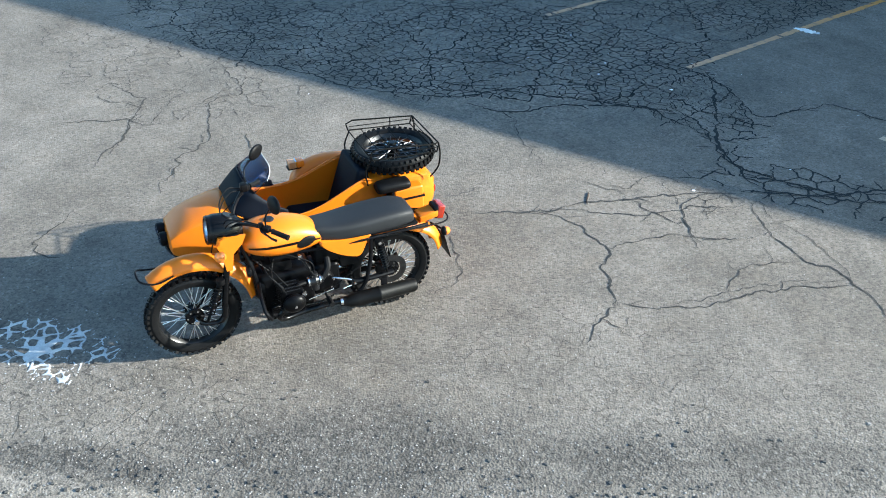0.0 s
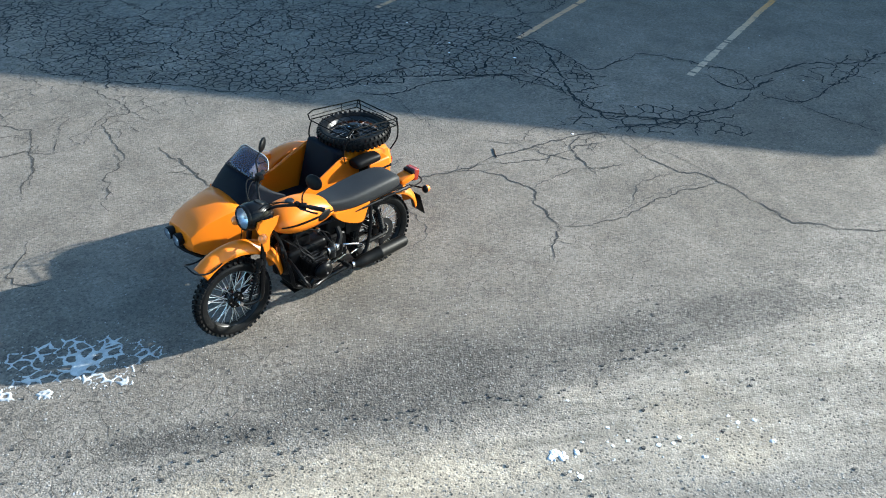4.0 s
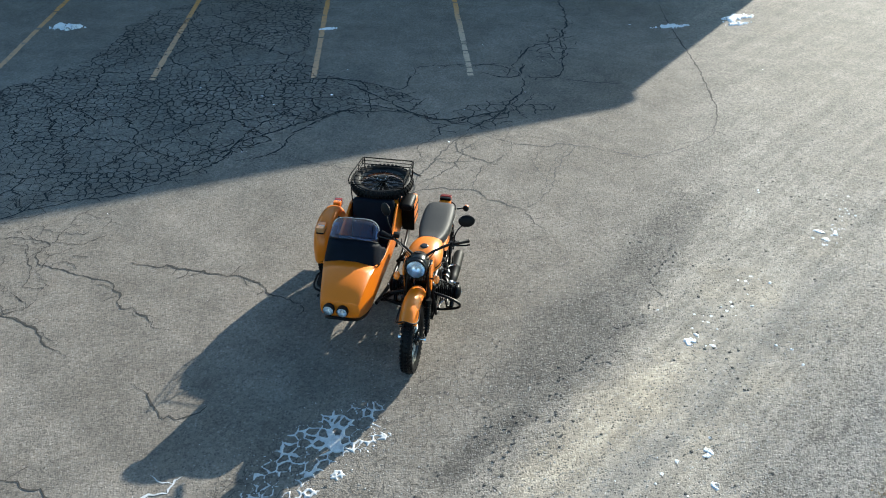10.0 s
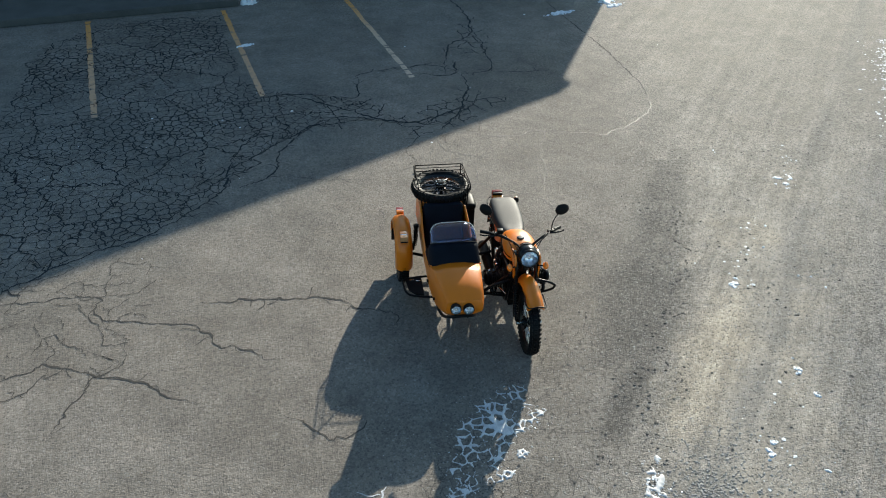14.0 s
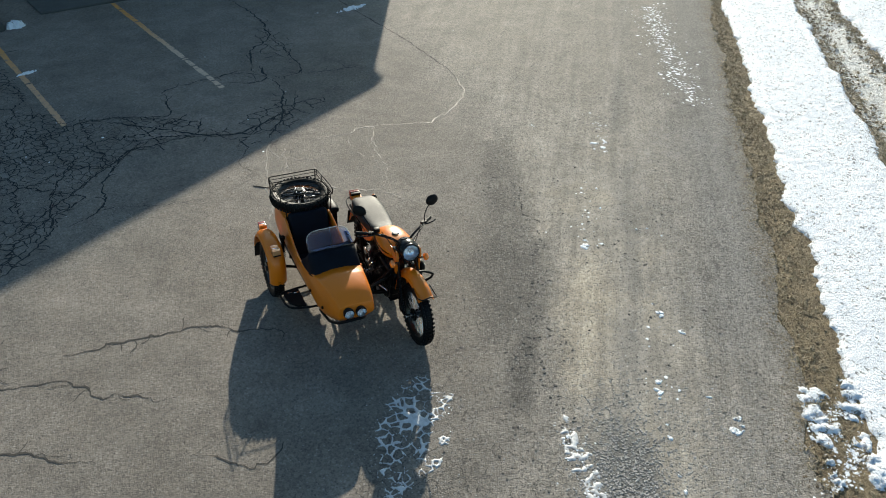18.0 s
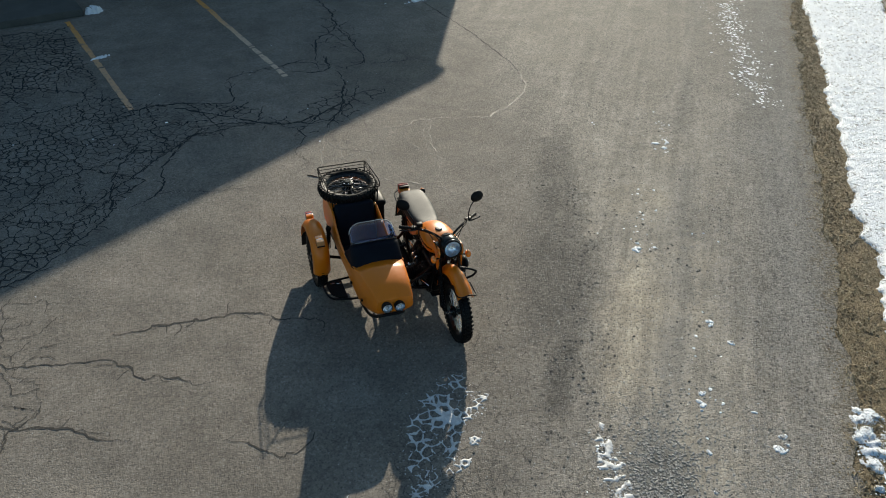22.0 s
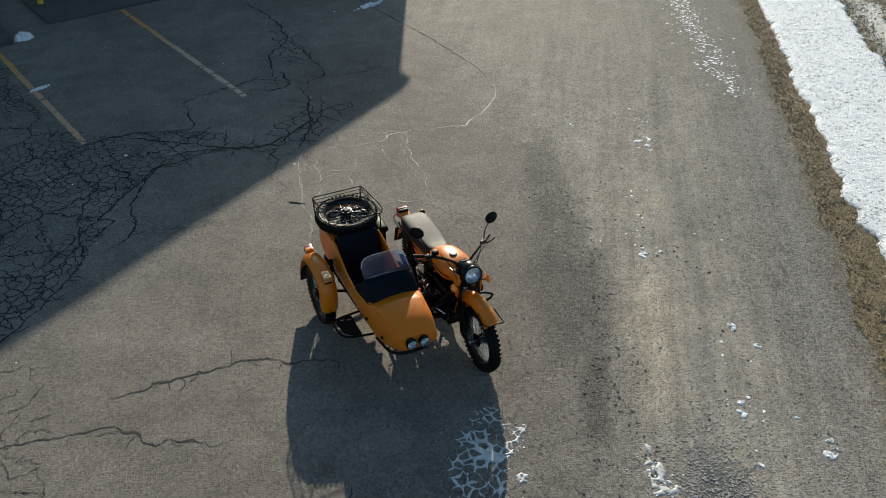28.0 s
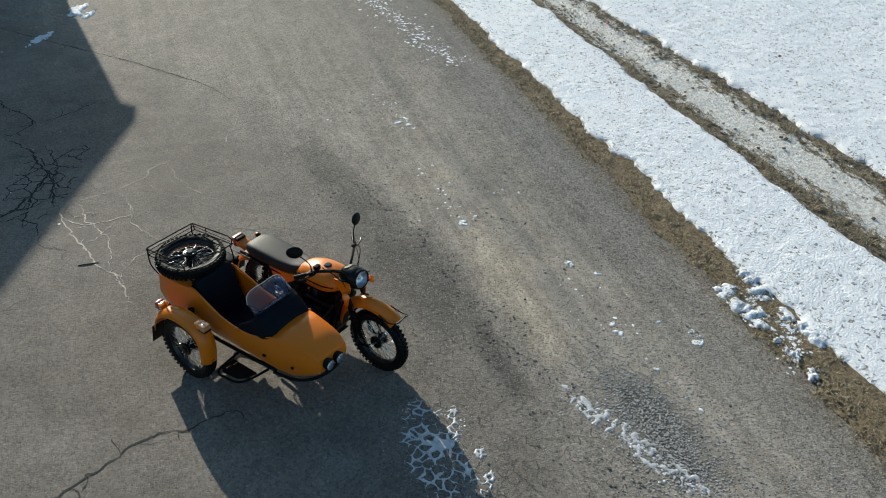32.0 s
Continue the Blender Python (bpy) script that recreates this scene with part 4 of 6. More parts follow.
arc = lambda cx, cz, r, a0, a1, n=9: [(cx + r * math.cos(radians(a0 + (a1 - a0) * k / (n - 1))), cz + r * math.sin(radians(a0 + (a1 - a0) * k / (n - 1)))) for k in range(n)]
front_fender = fender("front_fender", arc(1.49, 0.36, 0.475, 52, 172), 0.085, 0.085, bike, "glossy orange front mudguard")
part("fender_bar", tube([(1.60, 0.092, 0.76), (1.72, 0.1, 0.73), (1.82, 0.08, 0.76), (1.84, 0.0, 0.79), (1.82, -0.08, 0.76), (1.72, -0.1, 0.73), (1.60, -0.092, 0.76)], 0.007, 8, steps=5), black_tube, front_fender, "black tube round the tip of the mudguard")
rear_fender = fender("rear_fender", [(0.33, 0.60)] + arc(0, 0.345, 0.43, 50, 118, 5) + [(-0.33, 0.66), (-0.42, 0.56), (-0.455, 0.45)], 0.088, 0.07, bike, "glossy orange rear mudguard")
sc_fender = fender("sidecar_fender", [(0.44, 0.32), (0.455, 0.48), (0.42, 0.63), (0.31, 0.735), (0.13, 0.775), (-0.06, 0.75), (-0.2, 0.675), (-0.29, 0.56), (-0.33, 0.44)], 0.095, 0.06, bike, "orange sidecar mudguard with marker lamps", power=3.0)
for v in sc_fender.data.vertices:
    v.co.y -= 1.2
part("mudflap", box(0.008, 0.17, 0.22, Matrix.Translation((-0.35, -1.2, 0.33)) @ Matrix.Rotation(radians(12), 4, "Y"), 0.003), rubber, sc_fender, "black rubber mudflap")


def marker(at, parent, front, back, size):
    base = part("marker_lamp", box(size * 1.2, 0.085, 0.012, Matrix.Translation(at) @ Matrix.Translation((0, 0, -0.03)), 0.004), black_plastic, parent)
    part("lamp_body", box(size * 0.5, 0.085, 0.065, Matrix.Translation(at) @ Matrix.Translation((size * 0.27, 0, 0)), 0.01), front, base)
    part("lamp_body", box(size * 0.5, 0.085, 0.065, Matrix.Translation(at) @ Matrix.Translation((-size * 0.27, 0, 0)), 0.01), back, base)
    part("lamp_trim", box(0.012, 0.076, 0.06, Matrix.Translation(at), 0.003), steel, base, "chrome trim")


marker((0.375, -1.2, 0.745), sc_fender, smoked_lens, amber_lens, 0.13)
marker((-0.235, -1.19, 0.70), sc_fender, amber_lens, red_lens, 0.10)


# front fork, headlamp and bars
def spring(parent, a, b, r=0.028, turns=9):
    a, b = Vector(a), Vector(b)
    way = (b - a).normalized()
    p = way.orthogonal().normalized()
    q = way.cross(p)
    pts = [a + (b - a) * (0.12 + 0.7 * k / (turns * 8)) + (p * math.cos(k * math.pi / 4) + q * math.sin(k * math.pi / 4)) * r for k in range(turns * 8 + 1)]
    damper = part("shock_absorber", tube([a, a + (b - a) * 0.5, a + (b - a) * 0.52, b], [0.018, 0.018, 0.011, 0.011], 10), engine_black, parent)
    part("spring", tube(pts, 0.005, 5), black_paint, damper, "black coil spring")
    part("cap", lathe([(0, 0.02), (0.03, 0.02), (0.032, 0), (0.03, -0.02), (0, -0.02)], 14, "z", tuple(a)), black_plastic, damper)


for s in (1, -1):
    part("fork_leg", tube([(1.17, 0.1 * s, 0.97), (1.22, 0.105 * s, 0.82), (1.285, 0.105 * s, 0.5), (1.31, 0.105 * s, 0.34), (1.35, 0.105 * s, 0.29)], 0.023, 12, steps=4), black_paint, bike)
    part("fork_link", tube([(1.31, 0.1 * s, 0.32), (1.37, 0.1 * s, 0.285), (1.46, 0.095 * s, 0.30), (1.515, 0.085 * s, 0.343)], 0.018, 10, steps=4), black_paint, bike)
    spring(bike, (1.30, 0.118 * s, 0.64), (1.44, 0.118 * s, 0.32))
    ear = [(1.27, 1.0), (1.08, 0.985), (1.11, 0.92), (1.18, 0.85), (1.205, 0.72), (1.245, 0.72), (1.262, 0.86), (1.29, 0.94)]
    part("headlamp_ear", loft([[(x, 0.12 * s, z) for x, z in ear], [(x, 0.135 * s, z) for x, z in ear]]), paint, bike, "orange headlamp bracket", smooth=False)
    stalk = part("turn_signal", tube([(1.26, 0.11 * s, 0.88), (1.275, 0.165 * s, 0.882)], 0.009, 8), black_plastic, bike)
    part("lens", ball(0.042, 0.03, 0.042, (1.28, 0.19 * s, 0.885)), amber_lens, stalk, "amber turn signal lens")
rear_signal = part("turn_signal", tube([(-0.34, 0.06, 0.68), (-0.38, 0.2, 0.69)], 0.008, 8), black_plastic, bike)
part("lens", ball(0.034, 0.03, 0.034, (-0.395, 0.235, 0.692)), amber_lens, rear_signal, "amber turn signal lens")
part("shell", ball(0.026, 0.034, 0.038, (-0.378, 0.233, 0.692)), black_plastic, rear_signal)
part("axle", tube([(1.515, -0.13, 0.343), (1.515, 0.13, 0.343)], 0.014, 10), steel, bike)
part("triple_clamp", box(0.09, 0.26, 0.03, Matrix.Translation((1.17, 0, 0.985)), 0.01), black_paint, bike)
part("steering_head", tube([(1.13, 0, 1.0), (1.17, 0, 0.78)], 0.035, 14), black_paint, bike)

aim = Matrix.Translation((1.316, 0, 1.005)) @ Matrix.Rotation(radians(-8), 4, "Y")


def headlamp():
    shell = lathe([(0.088, 0.0), (0.102, -0.012), (0.112, -0.04), (0.114, -0.11), (0.1, -0.19), (0.065, -0.235), (0.0, -0.245)], 36, "x")
    shell.transform(aim)
    body = part("headlamp", shell, black_paint, bike, "black headlamp shell with a round lens")
    rim = lathe([(0.086, 0.012), (0.098, 0.012), (0.104, 0.0), (0.103, -0.014), (0.094, -0.008)], 40, "x", closed=True)
    rim.transform(aim)
    part("bezel", rim, black_paint, body)
    dish = lathe([(0.0, -0.05), (0.03, -0.048), (0.06, -0.03), (0.088, 0.004)], 36, "x")
    dish.transform(aim)
    part("reflector", dish, reflector, body, "bright headlamp reflector")
    bulb = lathe([(0.0, -0.01), (0.012, -0.012), (0.014, -0.03), (0.0, -0.048)], 16, "x")
    bulb.transform(aim)
    part("bulb", bulb, clear_lens, body)
    lens = lathe([(0.0, 0.024), (0.03, 0.022), (0.06, 0.015), (0.088, 0.004)], 36, "x")
    lens.transform(aim)
    part("lens", lens, lamp_glass, body, "clear headlamp glass")
    pod = lathe([(0.0, 0.05), (0.05, 0.05), (0.056, 0.042), (0.056, 0.0), (0.04, -0.03), (0.0, -0.03)], 24, "z", (0, 0, 0))
    pod.transform(Matrix.Translation((1.175, 0, 1.052)) @ Matrix.Rotation(radians(-25), 4, "Y") @ Matrix.Scale(0.85, 4))
    gauge = part("speedometer", pod, black_plastic, bike)
    face = lathe([(0.0, 0.052), (0.046, 0.052), (0.046, 0.05), (0.0, 0.05)], 24, "z")
    face.transform(Matrix.Translation((1.175, 0, 1.052)) @ Matrix.Rotation(radians(-25), 4, "Y") @ Matrix.Scale(0.85, 4))
    part("dial", face, alloy, gauge)


headlamp()
bar = part("handlebar", tube([(0.86, 0.41, 1.07), (0.98, 0.29, 1.105), (1.08, 0.14, 1.075), (1.12, 0.05, 1.03), (1.12, -0.05, 1.03), (1.08, -0.14, 1.075), (0.98, -0.29, 1.105), (0.86, -0.41, 1.07)], 0.0125, 10, steps=6), black_tube, bike)
for s in (1, -1):
    part("grip", tube([(0.845, 0.425 * s, 1.066), (0.865, 0.405 * s, 1.072), (0.925, 0.345 * s, 1.09), (0.93, 0.34 * s, 1.091)], [0.02, 0.018, 0.018, 0.021], 12), rubber, bar)
    part("switch_block", box(0.05, 0.05, 0.04, Matrix.Translation((0.96, 0.31 * s, 1.1)) @ Matrix.Rotation(radians(-45 * s), 4, "Z"), 0.01), black_plastic, bar)
    part("lever", tube([(0.995, 0.285 * s, 1.1), (1.0, 0.33 * s, 1.1), (0.955, 0.42 * s, 1.085), (0.93, 0.45 * s, 1.08)], [0.009, 0.008, 0.007, 0.009], 8), black_paint, bar)
    lx, ly = (0.912, 0.412) if s > 0 else (0.842, -0.385)
    stem = part("mirror", tube([(0.965, 0.305 * s, 1.11), (0.96, 0.31 * s, 1.19), (0.94, 0.34 * s, 1.25), (lx + 0.01, ly * 0.97, 1.315)], 0.006, 8, steps=4), black_tube, bar)
    turn = Matrix.Rotation(radians(14 if s > 0 else -47), 4, "Z") @ Matrix.Rotation(radians(-12), 4, "Y")
    part("mirror_shell", ball(0.024, 0.08, 0.06, (lx, ly, 1.33), 20, turn), black_plastic, stem)
    glass_bm = lathe([(0.0, 0.0), (0.9, 0.0), (0.92, 0.1)], 24, "x")
    glass_bm.transform(Matrix.Translation((lx - 0.017, ly, 1.328)) @ turn @ Matrix.Diagonal((0.02, 0.05, 0.037, 1)))
    part("mirror_glass", glass_bm, reflector, stem, "silver mirror glass")
for s in (1, -1):
    part("cable", tube([(0.98, 0.28 * s, 1.1), (1.1, 0.2 * s, 1.14), (1.2, 0.1 * s, 1.05), (1.14, 0.06 * s, 0.85), (0.95, 0.1 * s, 0.62)], 0.004, 6, steps=6), rubber, bike)


# tank, seat, covers, tail
TANK = [(0.535, 0.10, 0.755, 0.84), (0.56, 0.125, 0.735, 0.885), (0.65, 0.15, 0.715, 0.94), (0.78, 0.17, 0.705, 0.98), (0.92, 0.18, 0.725, 0.985), (1.02, 0.165, 0.76, 0.965), (1.085, 0.125, 0.80, 0.925), (1.105, 0.08, 0.83, 0.895)]


def lofted_x(stations, n=24, power=2.6, y=0.0):
    smooth = []
    for i in range(len(stations) - 1):
        a, b, c, d = stations[max(i - 1, 0)], stations[i], stations[i + 1], stations[min(i + 2, len(stations) - 1)]
        for s in range(4):
            t = s / 4
            smooth.append(tuple(0.5 * (2 * q + (r - p) * t + (2 * p - 5 * q + 4 * r - w) * t * t + (3 * q - p - 3 * r + w) * t ** 3) for p, q, r, w in zip(a, b, c, d)))
    smooth.append(stations[-1])
    return smooth, [[(x, y + yy, z) for yy, z in rounded(hw, lo, hi, n, power)] for x, hw, lo, hi in smooth]


tank_stations, rings = lofted_x(TANK, 28, 2.3)
tank = part("fuel_tank", loft(rings), paint, bike, "glossy orange fuel tank with a dark stripe")
for s in (1, -1):
    rows = []
    for x, hw, lo, hi in tank_stations[3:-5]:
        mid, half = (lo + hi) / 2, (hi - lo) / 2
        row = []
        for f in (-0.02, 0.06, 0.14):
            row.append((x, s * (hw * (1 - abs(f) ** 2.3) ** (1 / 2.3) + 0.002), mid + half * (f - 0.04)))
        rows.append(row)
    part("tank_stripe", loft(rows, False, False), black_paint, tank, "dark stripe along the tank")
    part("knee_pad", ball(0.075, 0.012, 0.04, (0.665, 0.15 * s, 0.825), 20, Matrix.Rotation(radians(8), 4, "Y") @ Matrix.Rotation(radians(10 * s), 4, "Z")), black_plastic, tank, "black oval tank badge")
part("fuel_cap", lathe([(0.0, 0.02), (0.03, 0.018), (0.04, 0.01), (0.04, 0.0), (0.0, 0.0)], 24, "z", (0.885, 0, 0.978)), alloy, tank, "round metal fuel cap")

_, rings = lofted_x([(-0.19, 0.09, 0.765, 0.825), (-0.17, 0.125, 0.755, 0.865), (-0.07, 0.155, 0.75, 0.892), (0.1, 0.165, 0.745, 0.895), (0.3, 0.16, 0.745, 0.885), (0.45, 0.14, 0.75, 0.88), (0.57, 0.11, 0.765, 0.89), (0.62, 0.085, 0.79, 0.88), (0.635, 0.05, 0.81, 0.86)], 28, 4.2)
seat = part("seat", loft(rings), vinyl, bike, "long black vinyl seat")
part("seat_base", box(0.8, 0.26, 0.025, Matrix.Translation((0.19, 0, 0.745)), 0.01), black_plastic, seat)
for s in (1, -1):
    cover = [(0.56, 0.785), (0.54, 0.725), (0.45, 0.655), (0.35, 0.605), (0.27, 0.588), (0.235, 0.63), (0.195, 0.72), (0.185, 0.757), (0.4, 0.765)]
    pts = curve([(x, 0, z) for x, z in cover], 3, True)
    c = Vector((0.36, 0, 0.69))
    part("side_cover", loft([[p + Vector((0, 0.1 * s, 0)) for p in pts], [p + Vector((0, 0.135 * s, 0)) for p in pts], [c + (p - c) * 0.93 + Vector((0, 0.147 * s, 0)) for p in pts]]), paint, bike, "orange side cover")
part("tail_bracket", box(0.16, 0.13, 0.06, Matrix.Translation((-0.335, 0, 0.735)) @ Matrix.Rotation(radians(10), 4, "Y"), 0.018), paint, bike, "orange tail lamp bracket")
tail = part("tail_lamp", box(0.04, 0.12, 0.1, Matrix.Translation((-0.395, 0, 0.75)), 0.012), black_plastic, bike)
part("lens", box(0.065, 0.13, 0.115, Matrix.Translation((-0.43, 0, 0.748)) @ Matrix.Rotation(radians(-12), 4, "Y"), 0.02, 3), red_lens, tail, "red tail lamp lens")
part("tail_rail", tube([(0.05, 0.15, 0.735), (-0.2, 0.15, 0.72), (-0.42, 0.11, 0.69), (-0.49, 0.05, 0.69), (-0.49, -0.05, 0.69), (-0.42, -0.11, 0.69), (-0.2, -0.15, 0.72), (0.05, -0.15, 0.735)], 0.007, 8, steps=4), black_tube, bike)
part("plate_holder", box(0.006, 0.17, 0.22, Matrix.Translation((-0.475, 0, 0.43)) @ Matrix.Rotation(radians(14), 4, "Y"), 0.002), black_plastic, bike)


# frame, engine, exhaust
for s in (1, -1):
    part("frame_tube", tube([(1.13, 0.03 * s, 0.9), (1.07, 0.09 * s, 0.7), (1.03, 0.13 * s, 0.4), (0.98, 0.14 * s, 0.25), (0.6, 0.15 * s, 0.24), (0.3, 0.15 * s, 0.27), (0.2, 0.15 * s, 0.5), (0.18, 0.14 * s, 0.72)], 0.016, 10, steps=5), black_tube, bike)
    part("frame_tube", tube([(1.1, 0.03 * s, 0.86), (0.8, 0.06 * s, 0.72), (0.5, 0.12 * s, 0.72), (0.1, 0.14 * s, 0.72), (-0.3, 0.1 * s, 0.70)], 0.014, 10, steps=5), black_tube, bike)
    part("swingarm", tube([(0.35, 0.13 * s, 0.36), (0.15, 0.12 * s, 0.35), (0.0, 0.1 * s, 0.343)], 0.022, 10, steps=4), black_tube, bike)
    spring(bike, (0.12, 0.15 * s, 0.68), (0.06, 0.14 * s, 0.38), 0.032, 9)
    crash = part("crash_bar", tube([(1.04, 0.12 * s, 0.55), (1.06, 0.28 * s, 0.52), (1.06, 0.37 * s, 0.47), (1.04, 0.385 * s, 0.43), (1.02, 0.36 * s, 0.38), (1.0, 0.24 * s, 0.33), (0.98, 0.13 * s, 0.3)], 0.013, 10, steps=6), black_tube, bike)
    part("foot_peg", tube([(0.56, 0.14 * s, 0.32), (0.56, 0.2 * s, 0.33), (0.56, 0.21 * s, 0.33), (0.56, 0.31 * s, 0.335)], [0.01, 0.01, 0.02, 0.02], 10), rubber, bike)
    part("pedal", tube([(0.5, 0.15 * s, 0.3), (0.62, 0.19 * s, 0.3), (0.74, 0.2 * s, 0.31), (0.75, 0.25 * s, 0.315)], 0.007, 8, steps=3), black_paint, bike)
case = part("crankcase", box(0.4, 0.24, 0.33, Matrix.Translation((0.83, 0, 0.42)), 0.05, 4), engine_black, bike, "black engine crankcase")
part("front_cover", lathe([(0.0, 0.07), (0.1, 0.065), (0.125, 0.04), (0.13, 0.0), (0.0, 0.0)], 28, "x", (1.0, 0, 0.47)), engine_black, case)
part("sump", box(0.36, 0.2, 0.08, Matrix.Translation((0.82, 0, 0.24)), 0.02), engine_black, case)
part("top_cover", box(0.22, 0.16, 0.1, Matrix.Translation((0.88, 0, 0.61)), 0.025), engine_black, case)
part("gearbox", box(0.22, 0.2, 0.26, Matrix.Translation((0.53, 0, 0.42)), 0.04, 3), engine_black, bike)
part("air_box", box(0.2, 0.15, 0.16, Matrix.Translation((0.5, 0, 0.63)), 0.03, 3), black_plastic, bike)
part("final_drive", lathe([(0.0, -0.12), (0.07, -0.12), (0.1, -0.1), (0.11, -0.07), (0.09, -0.05), (0.0, -0.05)], 24, "y", (0, 0, 0.343)), engine_black, bike)
part("drive_shaft", tube([(0.42, -0.09, 0.38), (0.05, -0.09, 0.345)], 0.018, 10), steel, bike)
part("caliper", box(0.07, 0.05, 0.09, Matrix.Translation((0.1, 0.075, 0.4)), 0.015), engine_black, bike)
part("torque_rod", tube([(0.1, 0.1, 0.36), (0.42, 0.14, 0.33)], 0.008, 8), steel, bike)
for s in (1, -1):
    cyl = part("cylinder", lathe([(0.0, 0.10), (0.062, 0.10), (0.062, 0.3), (0.0, 0.3)], 24, "y", (0.84, 0, 0.445)), engine_black, bike)
    if s < 0:
        cyl.data.transform(Matrix.Diagonal((1, -1, 1, 1)))
        cyl.data.flip_normals()
    for k in range(8):
        fin = box(0.17, 0.006, 0.15, Matrix.Translation((0.84, s * (0.135 + 0.02 * k), 0.445)), 0.002, 1)
        part("fin", fin, engine_black, cyl)
    head = part("rocker_cover", ball(0.085, 0.045, 0.072, (0.84, 0.325 * s, 0.445), 24), engine_black, cyl, "black rounded rocker cover")
    part("cover_bolt", lathe([(0, 0.012), (0.01, 0.012), (0.01, -0.012), (0, -0.012)], 10, "y", (0.84, 0.368 * s, 0.445)), steel, head)
    part("push_rod_tubes", tube([(0.76, 0.12 * s, 0.49), (0.76, 0.3 * s, 0.49)], 0.012, 8), steel, cyl)
    carb = part("carburettor", lathe([(0.0, -0.06), (0.03, -0.06), (0.034, -0.02), (0.045, 0.0), (0.034, 0.03), (0.03, 0.06), (0.0, 0.06)], 18, "x", (0.64, 0.18 * s, 0.5)), alloy, bike, "grey cast carburettor")
    part("float_bowl", lathe([(0.0, -0.06), (0.028, -0.055), (0.032, 0.0), (0.0, 0.0)], 16, "z", (0.64, 0.18 * s, 0.475)), alloy, carb)
    part("intake_hose", tube([(0.59, 0.18 * s, 0.5), (0.53, 0.15 * s, 0.56), (0.52, 0.1 * s, 0.62)], 0.025, 10, steps=4), rubber, bike)
    part("header_pipe", tube([(0.9, 0.29 * s, 0.4), (0.95, 0.285 * s, 0.33), (0.9, 0.25 * s, 0.275), (0.75, 0.21 * s, 0.265), (0.5, 0.2 * s, 0.265), (0.42, 0.2 * s, 0.26)], 0.02, 12, steps=5), black_paint, bike)
    part("muffler", lathe([(0.0, 0.47), (0.022, 0.47), (0.026, 0.44), (0.046, 0.4), (0.056, 0.33), (0.057, 0.17), (0.06, 0.165), (0.06, 0.15), (0.057, 0.145), (0.056, -0.12), (0.046, -0.145), (0.03, -0.13), (0.03, -0.1), (0.0, -0.1)], 28, "x", (0, 0.205 * s, 0.245)), muffler_black, bike, "matt black steel muffler")
part("generator", lathe([(0.0, -0.1), (0.05, -0.1), (0.055, -0.08), (0.055, 0.08), (0.05, 0.1), (0.0, 0.1)], 20, "x", (0.82, 0, 0.66)), engine_black, bike)
part("battery", box(0.14, 0.16, 0.15, Matrix.Translation((0.34, 0, 0.56)), 0.01), black_plastic, bike)
part("kick_lever", tube([(0.5, 0.12, 0.45), (0.48, 0.16, 0.46), (0.36, 0.18, 0.42), (0.35, 0.24, 0.42)], 0.009, 8, steps=3), steel, bike)
part("hose", tube([(0.7, 0.15, 0.68), (0.67, 0.2, 0.6), (0.64, 0.19, 0.53)], 0.006, 6, steps=5), rubber, bike)
part("hose", tube([(0.95, 0.12, 0.66), (0.9, 0.2, 0.6), (0.85, 0.2, 0.52)], 0.006, 6, steps=5), rubber, bike)
part("ignition_lead", tube([(0.9, 0.05, 0.68), (0.95, 0.2, 0.62), (0.88, 0.3, 0.52)], 0.005, 6, steps=5), rubber, bike)

for s in (1, -1):
    part("horn", lathe([(0.0, 0.02), (0.03, 0.022), (0.042, 0.016), (0.044, 0.0), (0.03, -0.016), (0.0, -0.018)], 20, "x", (1.09, 0.11 * s, 0.66)), black_paint, bike)
    part("gearbox_cover", lathe([(0.0, 0.03), (0.06, 0.026), (0.085, 0.012), (0.09, 0.0), (0.0, 0.0)], 24, "y", (0.56, 0.1 if s > 0 else -0.13, 0.42)), engine_black, bike)
    part("intake_pipe", tube([(0.7, 0.18 * s, 0.5), (0.76, 0.2 * s, 0.51), (0.8, 0.22 * s, 0.5)], 0.022, 10, steps=3), engine_black, bike)
    part("oil_line", tube([(0.98, 0.12 * s, 0.3), (0.9, 0.2 * s, 0.36), (0.84, 0.27 * s, 0.38)], 0.006, 6, steps=5), steel, bike)
    part("case_bolt", lathe([(0, 0.012), (0.012, 0.012), (0.012, 0.0), (0, 0.0)], 8, "y", (0.92, 0.118 if s > 0 else -0.13, 0.52)), steel, bike)
    part("linkage", tube([(0.7, 0.17 * s, 0.33), (0.5, 0.165 * s, 0.37)], 0.006, 6), steel, bike)
    part("perch", box(0.035, 0.045, 0.035, Matrix.Translation((0.99, 0.275 * s, 1.115)), 0.008), black_plastic, bar)
    part("cable", tube([(1.0, 0.27 * s, 1.12), (1.1, 0.24 * s, 1.16), (1.19, 0.12 * s, 1.12), (1.2, 0.02 * s, 1.0)], 0.0045, 6, steps=6), rubber, bike)
part("brake_reservoir", box(0.05, 0.06, 0.05, Matrix.Translation((0.985, -0.25, 1.145)), 0.01), black_plastic, bar)
